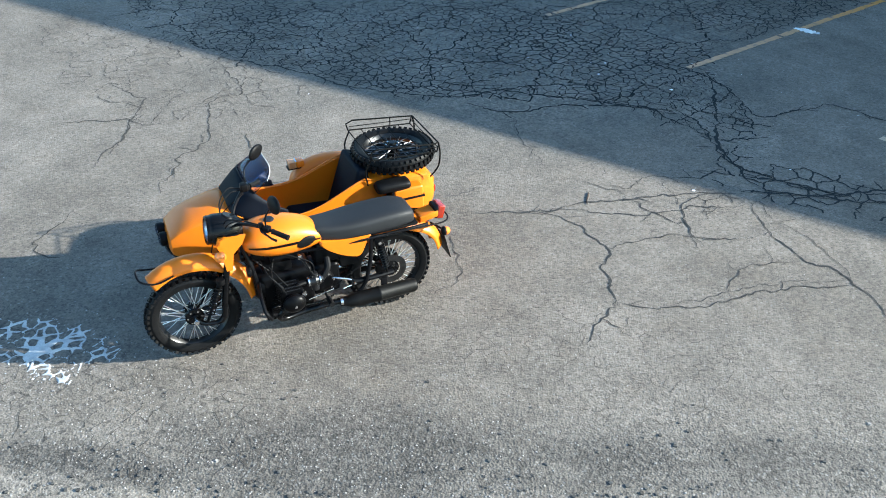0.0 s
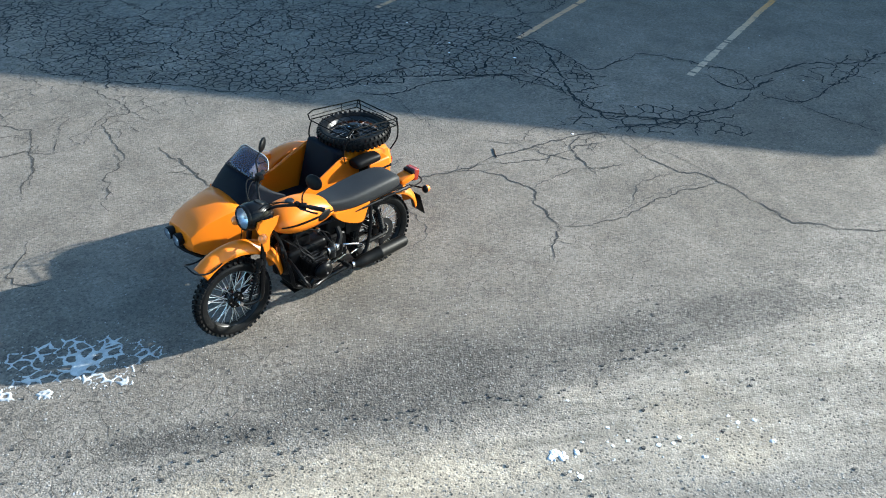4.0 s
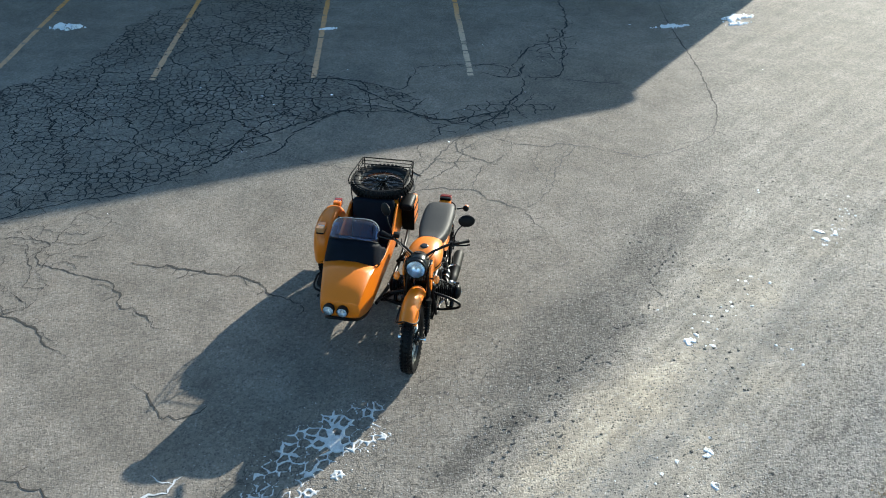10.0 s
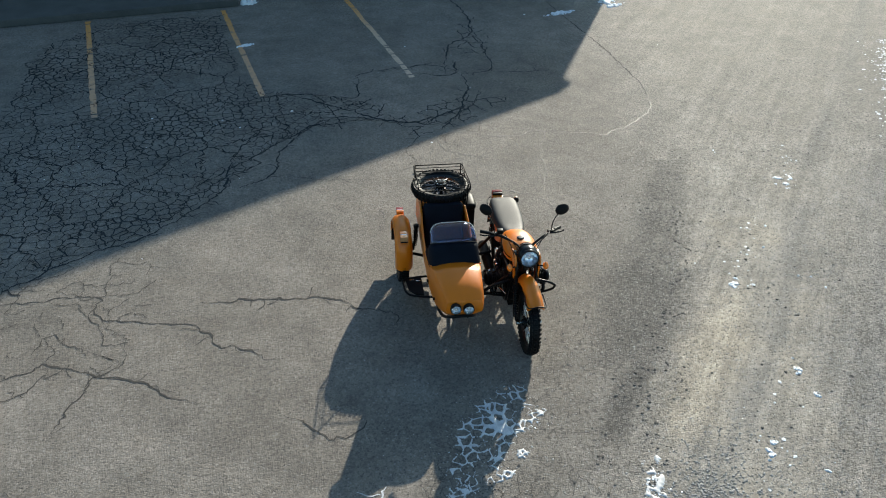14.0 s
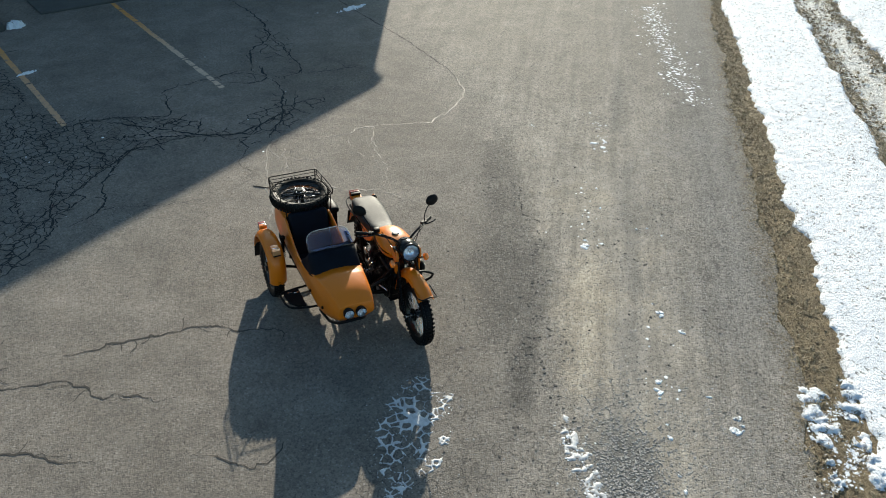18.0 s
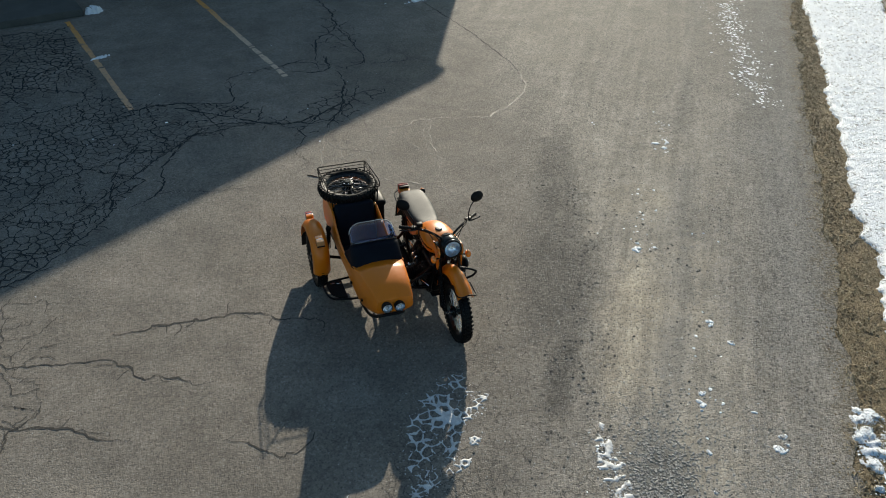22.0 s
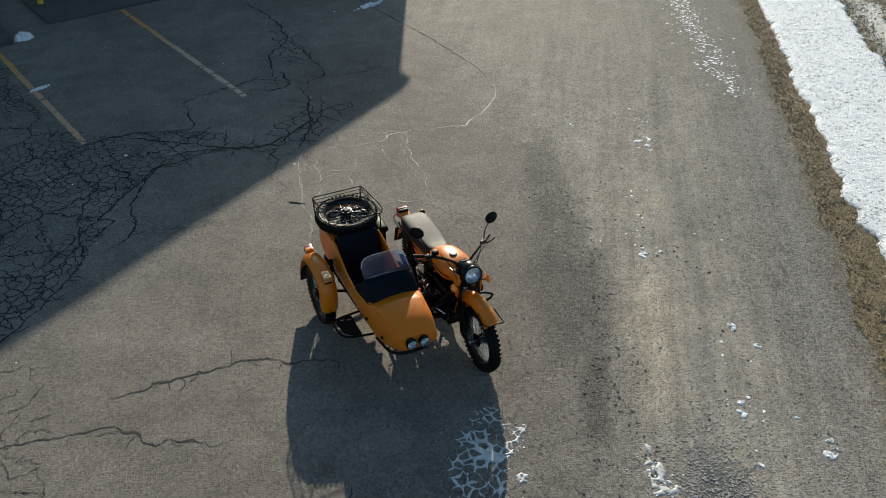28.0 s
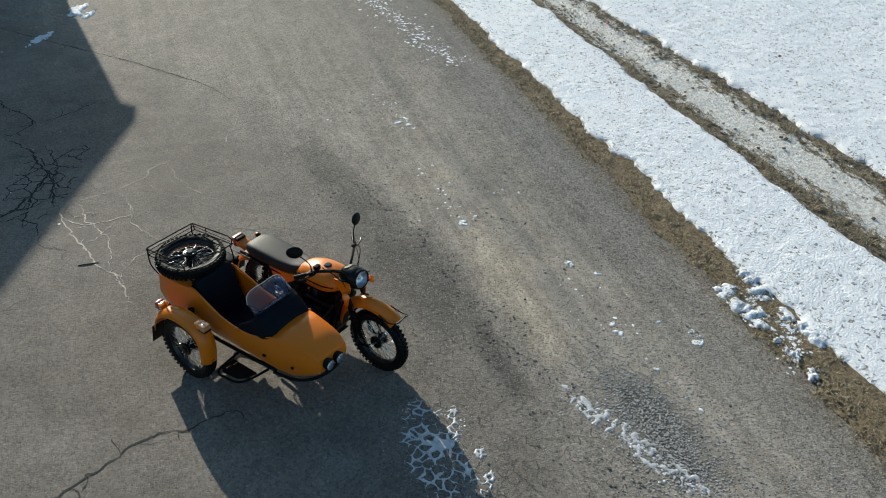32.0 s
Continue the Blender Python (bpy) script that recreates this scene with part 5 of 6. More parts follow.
for s in (1, -1):
    # ribbed case sides, clamps, bolts, leads and pipes that catch the light
    for k in range(5):
        part("case_rib", box(0.26 - 0.02 * k, 0.012, 0.012, Matrix.Translation((0.85, 0.124 * s, 0.31 + 0.034 * k)), 0.004, 1), engine_black, case)
    for k in range(7):
        a = radians(20 + 51 * k)
        bolt = lathe([(0.0, 0.009), (0.007, 0.009), (0.008, 0.0), (0.0, 0.0)], 8, "y")
        bolt.transform(Matrix.Translation((0.56 + 0.076 * math.cos(a), (0.128 if s > 0 else -0.133), 0.42 + 0.076 * math.sin(a))) @ Matrix.Diagonal((1, s, 1, 1)))
        part("cover_screw", bolt, steel, bike)
    for x, y, z in ((0.605, 0.18, 0.5), (0.69, 0.18, 0.5)):
        part("hose_clamp", lathe([(0.036, -0.007), (0.038, -0.006), (0.038, 0.006), (0.036, 0.007)], 18, "x", (x, y * s, z), closed=True), steel, bike)
    part("plug_cap", tube([(0.9, 0.27 * s, 0.53), (0.905, 0.275 * s, 0.565), (0.93, 0.25 * s, 0.6)], [0.014, 0.013, 0.008], 10), black_plastic, bike)
    part("ignition_lead", tube([(0.93, 0.25 * s, 0.6), (0.98, 0.2 * s, 0.66), (1.0, 0.06 * s, 0.71)], 0.004, 6, steps=5), rubber, bike)
    part("fuel_tap", box(0.03, 0.035, 0.035, Matrix.Translation((0.72, 0.115 * s, 0.69)), 0.008), steel, bike, "small bright fuel tap")
    part("fuel_hose", tube([(0.72, 0.12 * s, 0.675), (0.69, 0.17 * s, 0.62), (0.645, 0.2 * s, 0.56), (0.64, 0.19 * s, 0.53)], 0.0055, 6, steps=5), rubber, bike)
    part("slide_cap", lathe([(0.0, 0.03), (0.022, 0.028), (0.026, 0.0), (0.0, 0.0)], 14, "z", (0.64, 0.18 * s, 0.54)), alloy, bike)
    part("throttle_cable", tube([(0.64, 0.18 * s, 0.57), (0.66, 0.17 * s, 0.66), (0.85, 0.12 * s, 0.76), (1.05, 0.1 * s, 0.9)], 0.004, 6, steps=5), rubber, bike)
    part("exhaust_nut", lathe([(0.024, -0.012), (0.034, -0.012), (0.034, 0.012), (0.024, 0.012)], 16, "z", (0.9, 0.29 * s, 0.392), closed=True), alloy, bike)
    part("exhaust_clamp", lathe([(0.027, -0.01), (0.031, -0.01), (0.031, 0.01), (0.027, 0.01)], 16, "x", (0.46, 0.203 * s, 0.262), closed=True), steel, bike)
    part("muffler_bracket", box(0.05, 0.012, 0.11, Matrix.Translation((0.1, 0.165 * s, 0.3)), 0.004), black_tube, bike)
    part("shock_bolt", lathe([(0.0, 0.012), (0.013, 0.012), (0.014, 0.0), (0.0, 0.0)], 8, "y", (0.12, 0.17 if s > 0 else -0.182, 0.68)), steel, bike)
    part("axle_nut", lathe([(0.0, 0.014), (0.018, 0.014), (0.02, 0.0), (0.0, 0.0)], 6, "y", (1.515, 0.12 if s > 0 else -0.134, 0.343)), steel, bike)
    for k in range(4):
        part("fin_edge", box(0.13, 0.004, 0.006, Matrix.Translation((0.84, s * (0.15 + 0.04 * k), 0.522)), 0.001, 1), alloy, bike)
part("brake_hose", tube([(1.0, -0.2, 1.12), (1.2, -0.14, 1.0), (1.3, -0.12, 0.75), (1.36, -0.11, 0.5)], 0.0045, 6, steps=6), rubber, bike)
part("rear_brake_hose", tube([(0.12, 0.09, 0.42), (0.22, 0.13, 0.5), (0.36, 0.14, 0.45), (0.5, 0.14, 0.36)], 0.0045, 6, steps=5), rubber, bike)
part("skid_plate", box(0.34, 0.22, 0.012, Matrix.Translation((0.84, 0, 0.19)), 0.004), black_tube, bike)
part("ignition_coil", box(0.09, 0.06, 0.06, Matrix.Translation((1.0, 0, 0.7)), 0.012), black_plastic, bike)
part("oil_filler", lathe([(0.0, 0.02), (0.02, 0.02), (0.022, 0.0), (0.0, 0.0)], 12, "y", (0.72, 0.12, 0.36)), steel, bike)


# ---- sidecar ----
HULL = [  # x, floor z, floor half, belly z, belly half, shoulder z, shoulder half, crown z; the nose swings a little to the left
    (1.555, 0.56, 0.13, 0.60, 0.165, 0.64, 0.155, 0.65), (1.54, 0.52, 0.15, 0.585, 0.192, 0.685, 0.178, 0.70), (1.46, 0.45, 0.165, 0.56, 0.218, 0.74, 0.198, 0.762),
    (1.35, 0.395, 0.178, 0.53, 0.24, 0.772, 0.216, 0.802), (1.2, 0.335, 0.19, 0.51, 0.262, 0.795, 0.236, 0.838), (1.06, 0.325, 0.19, 0.52, 0.274, 0.80, 0.26, 0.852),
    (0.9, 0.33, 0.19, 0.52, 0.276, 0.735, 0.268, 0.0), (0.75, 0.33, 0.19, 0.52, 0.276, 0.70, 0.272, 0.0), (0.55, 0.33, 0.19, 0.52, 0.276, 0.692, 0.273, 0.0), (0.38, 0.33, 0.19, 0.52, 0.276, 0.725, 0.272, 0.0),
    (0.22, 0.33, 0.19, 0.53, 0.276, 0.79, 0.267, 0.0), (0.02, 0.33, 0.19, 0.54, 0.272, 0.868, 0.255, 0.0), (-0.05, 0.335, 0.19, 0.54, 0.272, 0.855, 0.252, 0.875), (-0.15, 0.34, 0.19, 0.55, 0.268, 0.84, 0.25, 0.875), (-0.4, 0.34, 0.195, 0.56, 0.27, 0.815, 0.245, 0.86),
    (-0.56, 0.4, 0.17, 0.58, 0.25, 0.785, 0.225, 0.82), (-0.62, 0.46, 0.14, 0.6, 0.2, 0.72, 0.18, 0.735)]


def hull():
    bm = bmesh.new()
    rows = []
    for x, z0, b0, zm, bm_half, zs, bs, zc in HULL:
        mid_y = side_y + 0.028 * max(0.0, min(1.0, (x - 1.06) / 0.45))
        half = [(0, z0), (b0 * 0.6, z0), (b0, z0 + 0.02), (b0 + (bm_half - b0) * 0.65, z0 + (zm - z0) * 0.45), (bm_half, zm), (bm_half - (bm_half - bs) * 0.25, zm + (zs - zm) * 0.5),
                (bs + (bm_half - bs) * 0.2, zs - 0.03), (bs + (bm_half - bs) * 0.05, zs - 0.01), (bs - 0.012, zs)]
        left = [(mid_y + y, z) for y, z in half]
        right = [(mid_y - y, z) for y, z in half[1:]]
        ring = right[::-1] + left
        rows.append(([bm.verts.new((x, y, z)) for y, z in ring], zc, x, zs, bs - 0.012, mid_y))
    n = len(rows[0][0])
    for (a, *_), (b, *_) in zip(rows, rows[1:]):
        for i in range(n - 1):
            bm.faces.new((a[i], b[i], b[i + 1], a[i + 1]))
    deck = []
    for ring, zc, x, zs, bs, mid_y in rows:
        if zc:
            mids = [bm.verts.new((x, mid_y + f * bs, zs + (zc - zs) * (1 - abs(f) ** 3.0))) for f in (-0.9, -0.7, -0.35, 0, 0.35, 0.7, 0.9)]
            deck.append([ring[0], *mids, ring[-1]])
        else:
            deck.append(None)
    for a, b in zip(deck, deck[1:]):
        if a and b:
            for i in range(8):
                bm.faces.new((a[i], a[i + 1], b[i + 1], b[i]))
    for ring, k in ((rows[0][0], 0), (rows[-1][0], -1)):
        bm.faces.new(ring + deck[k][1:-1][::-1])
    bmesh.ops.recalc_face_normals(bm, faces=bm.faces)
    return bm


body = part("sidecar_body", hull(), paint, bike, "orange sidecar body with a blunt faceted nose", angle=33)
thick(body, 0.008)
sill = []
for x, z0, b0, zm, bm_half, zs, bs, zc in HULL[5:13]:
    sill.append((x, bs, zs))
for s in (1, -1):
    part("sill_trim", tube([(x, side_y + s * y, z + 0.002) for x, y, z in sill], 0.009, 8, steps=4), paint, body)
part("cockpit_floor", box(0.95, 0.38, 0.02, Matrix.Translation((0.55, side_y, 0.35)), 0.005), cloth, body)
part("bulkhead", box(0.02, 0.48, 0.56, Matrix.Translation((-0.03, side_y, 0.6)), 0.005), cloth, body)
part("cushion", box(0.42, 0.44, 0.14, Matrix.Translation((0.36, side_y, 0.44)) @ Matrix.Rotation(radians(-5), 4, "Y"), 0.05, 4), cloth, body, "dark seat cushion")
part("seat_back", box(0.1, 0.45, 0.52, Matrix.Translation((0.075, side_y, 0.685)) @ Matrix.Rotation(radians(-19), 4, "Y"), 0.04, 4), cloth, body, "tall dark padded seat back")


def screen():
    """Apron of dark cloth below, clear plastic above, bent round the cowl."""
    low = [(0.62, -0.274, 0.69), (0.82, -0.272, 0.735), (1.0, -0.266, 0.80), (1.065, -0.19, 0.842), (1.075, 0.0, 0.858), (1.065, 0.19, 0.842), (1.0, 0.266, 0.80), (0.82, 0.272, 0.735), (0.62, 0.274, 0.69)]
    high = [(0.60, -0.25, 0.80), (0.66, -0.245, 0.94), (0.69, -0.235, 1.085), (0.725, -0.13, 1.125), (0.735, 0.0, 1.13), (0.725, 0.13, 1.125), (0.69, 0.235, 1.085), (0.66, 0.245, 0.94), (0.60, 0.25, 0.80)]
    low, high = curve(low, 5), curve(high, 5)
    def row(t, out=0.0):
        pts = []
        for a, b in zip(low, high):
            p = a + (b - a) * t
            bulge = 0.03 * math.sin(math.pi * t)
            pts.append(Vector((p.x + bulge + out, p.y + side_y, p.z + 0.3 * bulge)))
        return pts
    apron = thick(part("screen_apron", loft([row(t) for t in (-0.1, 0.0, 0.12, 0.25, 0.38, 0.5)], False, False), cloth, body, "navy vinyl apron below the windscreen"), 0.006)
    lo, hi = 10, len(low) - 10
    base, top = row(0.5)[lo:hi], row(1.0)[lo:hi]
    n = len(base) - 1

    def sheet(k, t):
        reach = t * (1 - 0.42 * abs(2 * k / n - 1) ** 5)
        return base[k] + (top[k] - base[k]) * reach
    pane = part("windscreen", loft([[sheet(k, t) for k in range(n + 1)] for t in (0, 0.25, 0.5, 0.75, 1.0)], False, False), glass, body, "clear plastic windscreen with rounded top corners")
    thick(pane, 0.004)
    part("screen_rim", tube([sheet(k, 1.0) for k in range(n + 1)], 0.003, 6), clear_lens, pane, "pale cut edge of the windscreen")
    part("screen_bar", tube([sheet(k, 0.02) for k in range(n + 1)], 0.005, 6), black_tube, pane)
    part("apron_flap", loft([[p for p in (row(0.5)[k], row(0.25)[k], row(0.0)[k])] for k in (0, 1, 2)], False, False), cloth, apron)


screen()
for x, y, z in ((1.59, -0.785, 0.63), (1.588, -0.653, 0.62)):
    pod = lathe([(0.05, 0.02), (0.056, 0.012), (0.056, -0.02), (0.045, -0.05), (0.02, -0.062), (0.0, -0.064)], 28, "x")
    pod.transform(Matrix.Translation((x, y, z)))
    lamp = part("spot_lamp", pod, black_plastic, body, "round black spot lamp")
    dish = lathe([(0.0, -0.02), (0.03, -0.012), (0.05, 0.018)], 28, "x", (x, y, z))
    part("reflector", dish, reflector, lamp, "bright spot lamp reflector")
    part("lens", lathe([(0.0, 0.032), (0.03, 0.028), (0.05, 0.02)], 28, "x", (x, y, z)), lamp_glass, lamp)
    part("bulb", ball(0.012, 0.012, 0.012, (x, y, z), 10), clear_lens, lamp)
    part("bracket", tube([(x - 0.03, y, z - 0.04), (x - 0.05, y, z - 0.14)], 0.01, 8), black_tube, lamp)
part("nose_bar", tube([(0.95, -0.9, 0.26), (1.22, -0.89, 0.31), (1.43, -0.87, 0.42), (1.54, -0.81, 0.5), (1.57, side_y, 0.525), (1.54, -0.62, 0.5), (1.43, -0.56, 0.42), (1.22, -0.54, 0.31), (0.95, -0.53, 0.26)], 0.016, 10, steps=6), black_tube, bike, "black tube guarding the sidecar nose")
part("sidecar_frame", tube([(0.95, -0.49, 0.27), (0.5, -0.43, 0.24), (-0.3, -0.43, 0.26), (-0.55, -0.5, 0.36), (-0.55, -0.9, 0.36), (-0.3, -0.9, 0.27), (0.5, -0.89, 0.26), (0.95, -0.87, 0.27)], 0.02, 10, steps=5), black_tube, bike)
for pts in ([(0.9, -0.14, 0.27), (0.9, -0.43, 0.29)], [(0.15, -0.14, 0.33), (0.15, -0.43, 0.27)], [(1.03, -0.12, 0.62), (0.95, -0.43, 0.32)], [(0.25, -0.14, 0.66), (0.2, -0.43, 0.29)], [(0.1, -0.9, 0.27), (0.1, -1.12, 0.343)], [(-0.1, -1.0, 0.45), (0.1, -1.09, 0.36)]):
    part("strut", tube(pts, 0.017, 10), black_tube, bike)
spring(bike, (-0.02, -1.02, 0.62), (0.08, -1.06, 0.36), 0.03, 8)
step = part("footboard", loft([[(x, y, 0.262 + h) for x, y in ((0.52, -1.02), (0.52, -1.17), (0.57, -1.2), (0.74, -1.18), (0.82, -1.11), (0.84, -1.02))] for h in (0.0, 0.02)]), rubber, bike, "black rubber-topped sidecar footboard", smooth=False)
for y in (-1.15, -1.08):
    part("tread_strip", box(0.015, 0.05, 0.006, Matrix.Translation((0.58 + (y + 1.12) * 0.3, y + 0.02, 0.286)), 0.001), steel, step, "bright tread strip")
part("footboard_bar", tube([(0.46, -0.9, 0.25), (0.5, -1.19, 0.25), (0.62, -1.225, 0.25), (0.8, -1.17, 0.25), (0.88, -0.9, 0.26)], 0.013, 8, steps=5), black_tube, step)

# spare wheel, rack and luggage on the sidecar tail
spare = wheel("spare_wheel", Matrix.Translation((-0.33, -0.70, 0.955)) @ Matrix.Rotation(radians(90), 4, "X") @ Matrix.Rotation(radians(0), 4, "Z"), bike, "black spoked spare wheel lying flat on the tail")
for piece in spare.children:
    if piece.name.startswith("spoke"):
        piece.material_slots[0].link = "OBJECT"
        piece.material_slots[0].material = dull_steel
# black disc added so the wheel's inside reads dark against the orange deck
part("spare_dark_disc", lathe([(0.0, 0.012), (0.235, 0.012), (0.24, 0.006), (0.24, 0.0), (0.0, 0.0)], 40, "z", (-0.33, -0.70, 0.905)), black_plastic, bike, "black disc added inside the spare wheel to keep it dark")
part("spare_mount", lathe([(0.0, 0.0), (0.06, 0.0), (0.06, 0.08), (0.02, 0.09), (0.02, 0.15), (0.0, 0.15)], 16, "z", (-0.33, -0.70, 0.86)), black_tube, bike)


def rack():
    zf, zr = 1.145, 1.092  # rail at the front and at the rear end
    rail = tube([(-0.05, -0.995, 1.06), (-0.035, -0.995, 1.12), (-0.09, -0.99, zf), (-0.58, -0.985, zr), (-0.62, -0.97, zr), (-0.62, -0.42, zr), (-0.58, -0.405, zr), (-0.09, -0.40, zf), (-0.035, -0.395, 1.12), (-0.05, -0.395, 1.06)], 0.0065, 8)
    top = part("luggage_rack", rail, rack_black, bike, "black wire luggage rack above the spare wheel")
    low = tube([(-0.05, -0.995, 1.06), (-0.05, -0.395, 1.06), (-0.6, -0.405, 1.02), (-0.6, -0.985, 1.02)], 0.006, 8, True)
    part("tray_frame", low, rack_black, top)
    for x in (-0.16, -0.27, -0.38, -0.49):
        z = 1.06 + (x + 0.05) * 0.04 / 0.55
        part("tray_bar", tube([(x, -0.99, z), (x, -0.40, z)], 0.0038, 6), rack_black, top)
    for y in (-0.985, -0.405):
        z = 1.06 - 0.37 * 0.04 / 0.55
        part("side_bar", tube([(-0.06, y, 1.095), (-0.61, y, 1.06)], 0.0035, 6), rack_black, top)
        part("rail_post", tube([(-0.42, y, z), (-0.42, y, z + 0.075)], 0.0045, 6), rack_black, top)
        part("rail_post", tube([(-0.6, y, 1.02), (-0.62, y, zr)], 0.0055, 6), rack_black, top)
    part("back_bar", tube([(-0.61, -0.985, 1.058), (-0.61, -0.405, 1.058)], 0.004, 6), rack_black, top)
    for y in (-0.97, -0.42):
        part("rack_leg", tube([(-0.62, y, zr), (-0.635, y, 1.0), (-0.62, y, 0.88), (-0.56, y * 0.9 + side_y * 0.1, 0.78)], 0.007, 8, steps=4), rack_black, top)
        part("rack_leg", tube([(-0.05, y, 1.06), (0.0, y * 0.95 + side_y * 0.05, 0.95), (-0.02, y * 0.9 + side_y * 0.1, 0.82)], 0.007, 8, steps=4), rack_black, top)


rack()
can = part("jerry_can", box(0.26, 0.12, 0.3, Matrix.Translation((-0.32, -0.38, 0.64)), 0.03, 3), paint, bike, "orange fuel can strapped to the sidecar")
for dz in (-0.06, 0.06):
    part("can_strap", box(0.27, 0.13, 0.02, Matrix.Translation((-0.32, -0.38, 0.64 + dz)), 0.004), black_plastic, can)
part("can_bracket", box(0.02, 0.14, 0.32, Matrix.Translation((-0.18, -0.38, 0.63)), 0.004), black_tube, can)
part("tool_roll", loft(lofted_x([(-0.34, 0.05, 0.79, 0.84), (-0.32, 0.07, 0.775, 0.855), (-0.2, 0.075, 0.77, 0.865), (-0.08, 0.07, 0.775, 0.855), (-0.06, 0.05, 0.79, 0.84)], 18, 2.6, -0.385)[1]), black_plastic, bike, "black tool roll beside the spare wheel")
for s in (1, -1):
    part("rear_lamp", box(0.03, 0.06, 0.06, Matrix.Translation((-0.62, side_y + 0.17 * s, 0.62)), 0.01), red_lens, body, "red rear lamp")
part("boot_lid", box(0.012, 0.34, 0.22, Matrix.Translation((-0.615, side_y, 0.60)) @ Matrix.Rotation(radians(-8), 4, "Y"), 0.005), paint, body)
part("latch", box(0.03, 0.02, 0.02, Matrix.Translation((0.96, -1.0, 0.55)), 0.004), black_plastic, body)
part("latch", box(0.03, 0.02, 0.02, Matrix.Translation((1.3, -0.975, 0.56)), 0.004), black_plastic, body)


# ---- snow, ice, stones, grass ----
def field_mesh(x0, x1, y0, y1, cell, field, high, soft):
    """The part of a grid where field(x, y) is above zero, swelling to its height."""
    nx, ny = max(2, round((x1 - x0) / cell)), max(2, round((y1 - y0) / cell))
    index, verts, faces = {}, [], []
    value = [[field(x0 + (x1 - x0) * i / nx, y0 + (y1 - y0) * j / ny) for j in range(ny + 1)] for i in range(nx + 1)]

    def vert(i, j):
        if (i, j) not in index:
            index[i, j] = len(verts)
            f = value[i][j]
            verts.append((x0 + (x1 - x0) * i / nx, y0 + (y1 - y0) * j / ny, -0.004 if f <= 0 else 0.002 + high * min(1.0, f / soft) ** 0.6))
        return index[i, j]
    for i in range(nx):
        for j in range(ny):
            if sum(value[a][b] > 0 for a in (i, i + 1) for b in (j, j + 1)) >= 1:
                faces.append((vert(i, j), vert(i + 1, j), vert(i + 1, j + 1), vert(i, j + 1)))
    return verts, faces


def pieces(count, faces):
    """Faces sorted into connected pieces, the largest first."""
    root = list(range(count))

    def find(a):
        while root[a] != a:
            root[a] = root[root[a]]
            a = root[a]
        return a
    for f in faces:
        for v in f[1:]:
            root[find(v)] = find(f[0])
    found = {}
    for f in faces:
        found.setdefault(find(f[0]), []).append(f)
    return sorted(found.values(), key=len, reverse=True)


snow_scraps, thin_scraps = ([], []), ([], [])


def add_piece(store, piece, verts, place):
    order = {}
    for f in piece:
        for v in f:
            if v not in order:
                order[v] = len(store[0])
                store[0].append(tuple(place @ Vector(verts[v])))
    store[1].extend(tuple(order[v] for v in f) for f in piece)


def snow_patch(x, y, rx, ry, turn, seed, high=0.02, loose=0.0):
    """A broken, lumpy scrap of snow."""
    off = random.Random(seed).uniform(0, 99)
    f = 1.1 * (1 + 0.7 * loose) / max(0.04, min(rx, ry))

    def field(px, py):
        d = (px / rx) ** 2 + (py / ry) ** 2
        return 0.62 - 0.42 * loose - d * (0.8 - 0.35 * loose) + (0.75 + 0.3 * loose) * noise.noise((px * f, py * f, off)) + 0.4 * noise.noise((px * f * 2.7, py * f * 2.7, off + 9))
    cell = max(0.008, min(0.02, min(rx, ry) / 8))
    verts, faces = field_mesh(-1.5 * rx, 1.5 * rx, -1.5 * ry, 1.5 * ry, cell, field, high, 0.5)
    if not faces:
        return None
    groups = pieces(len(verts), faces)
    place = pose(x, y, 0, 0, 0, turn)
    for piece in groups[1:] if loose < 1.2 else groups:
        add_piece(thin_scraps if loose >= 1.0 else snow_scraps, piece, verts, place)
    if loose >= 1.2:
        return None
    order = {v: i for i, v in enumerate(sorted({v for f in groups[0] for v in f}))}
    ob = raw("snow_patch", [verts[v] for v in order], [tuple(order[v] for v in f) for f in groups[0]], snow_mat, smooth=True)
    ob.matrix_world = place
    return tagged(ob, "small patch of melting white snow on asphalt", "snow", "snow patches")


def scraps(x, y, n, spread, size, seed, along=43):
    rnd = random.Random(seed)
    for k in range(n):
        d, e = rnd.gauss(0, spread), rnd.gauss(0, spread * 0.35)
        c, s = math.cos(radians(along)), math.sin(radians(along))
        r = size * rnd.uniform(0.4, 1.15)
        snow_patch(x + d * c - e * s, y + d * s + e * c, r, r * rnd.uniform(0.5, 0.9), rnd.uniform(0, 180), seed * 50 + k, 0.006)


for i, (x, y, rx, ry, turn, high) in enumerate((
        (7.92, 10.88, 0.36, 0.09, 8, 0.03), (9.45, 11.4, 0.42, 0.16, 30, 0.03), (9.3, 11.0, 0.3, 0.08, 15, 0.02), (10.1, 13.0, 0.3, 0.12, 0, 0.03), (-3.75, 11.1, 0.3, 0.13, 0, 0.08), (1.22, 10.9, 0.17, 0.05, 8, 0.03),
        (1.72, 13.42, 0.27, 0.12, 0, 0.12))):
    snow_patch(x, y, rx, ry, turn, 100 + i, high, 0.3)
for i, (x, y, rx, ry, turn) in enumerate(((2.86, -1.05, 0.36, 0.1, 62), (2.6, -1.55, 0.36, 0.13, 60), (2.42, -2.0, 0.3, 0.1, 60))):
    snow_patch(x, y, rx, ry, turn, 150 + i, 0.005, 1.35)
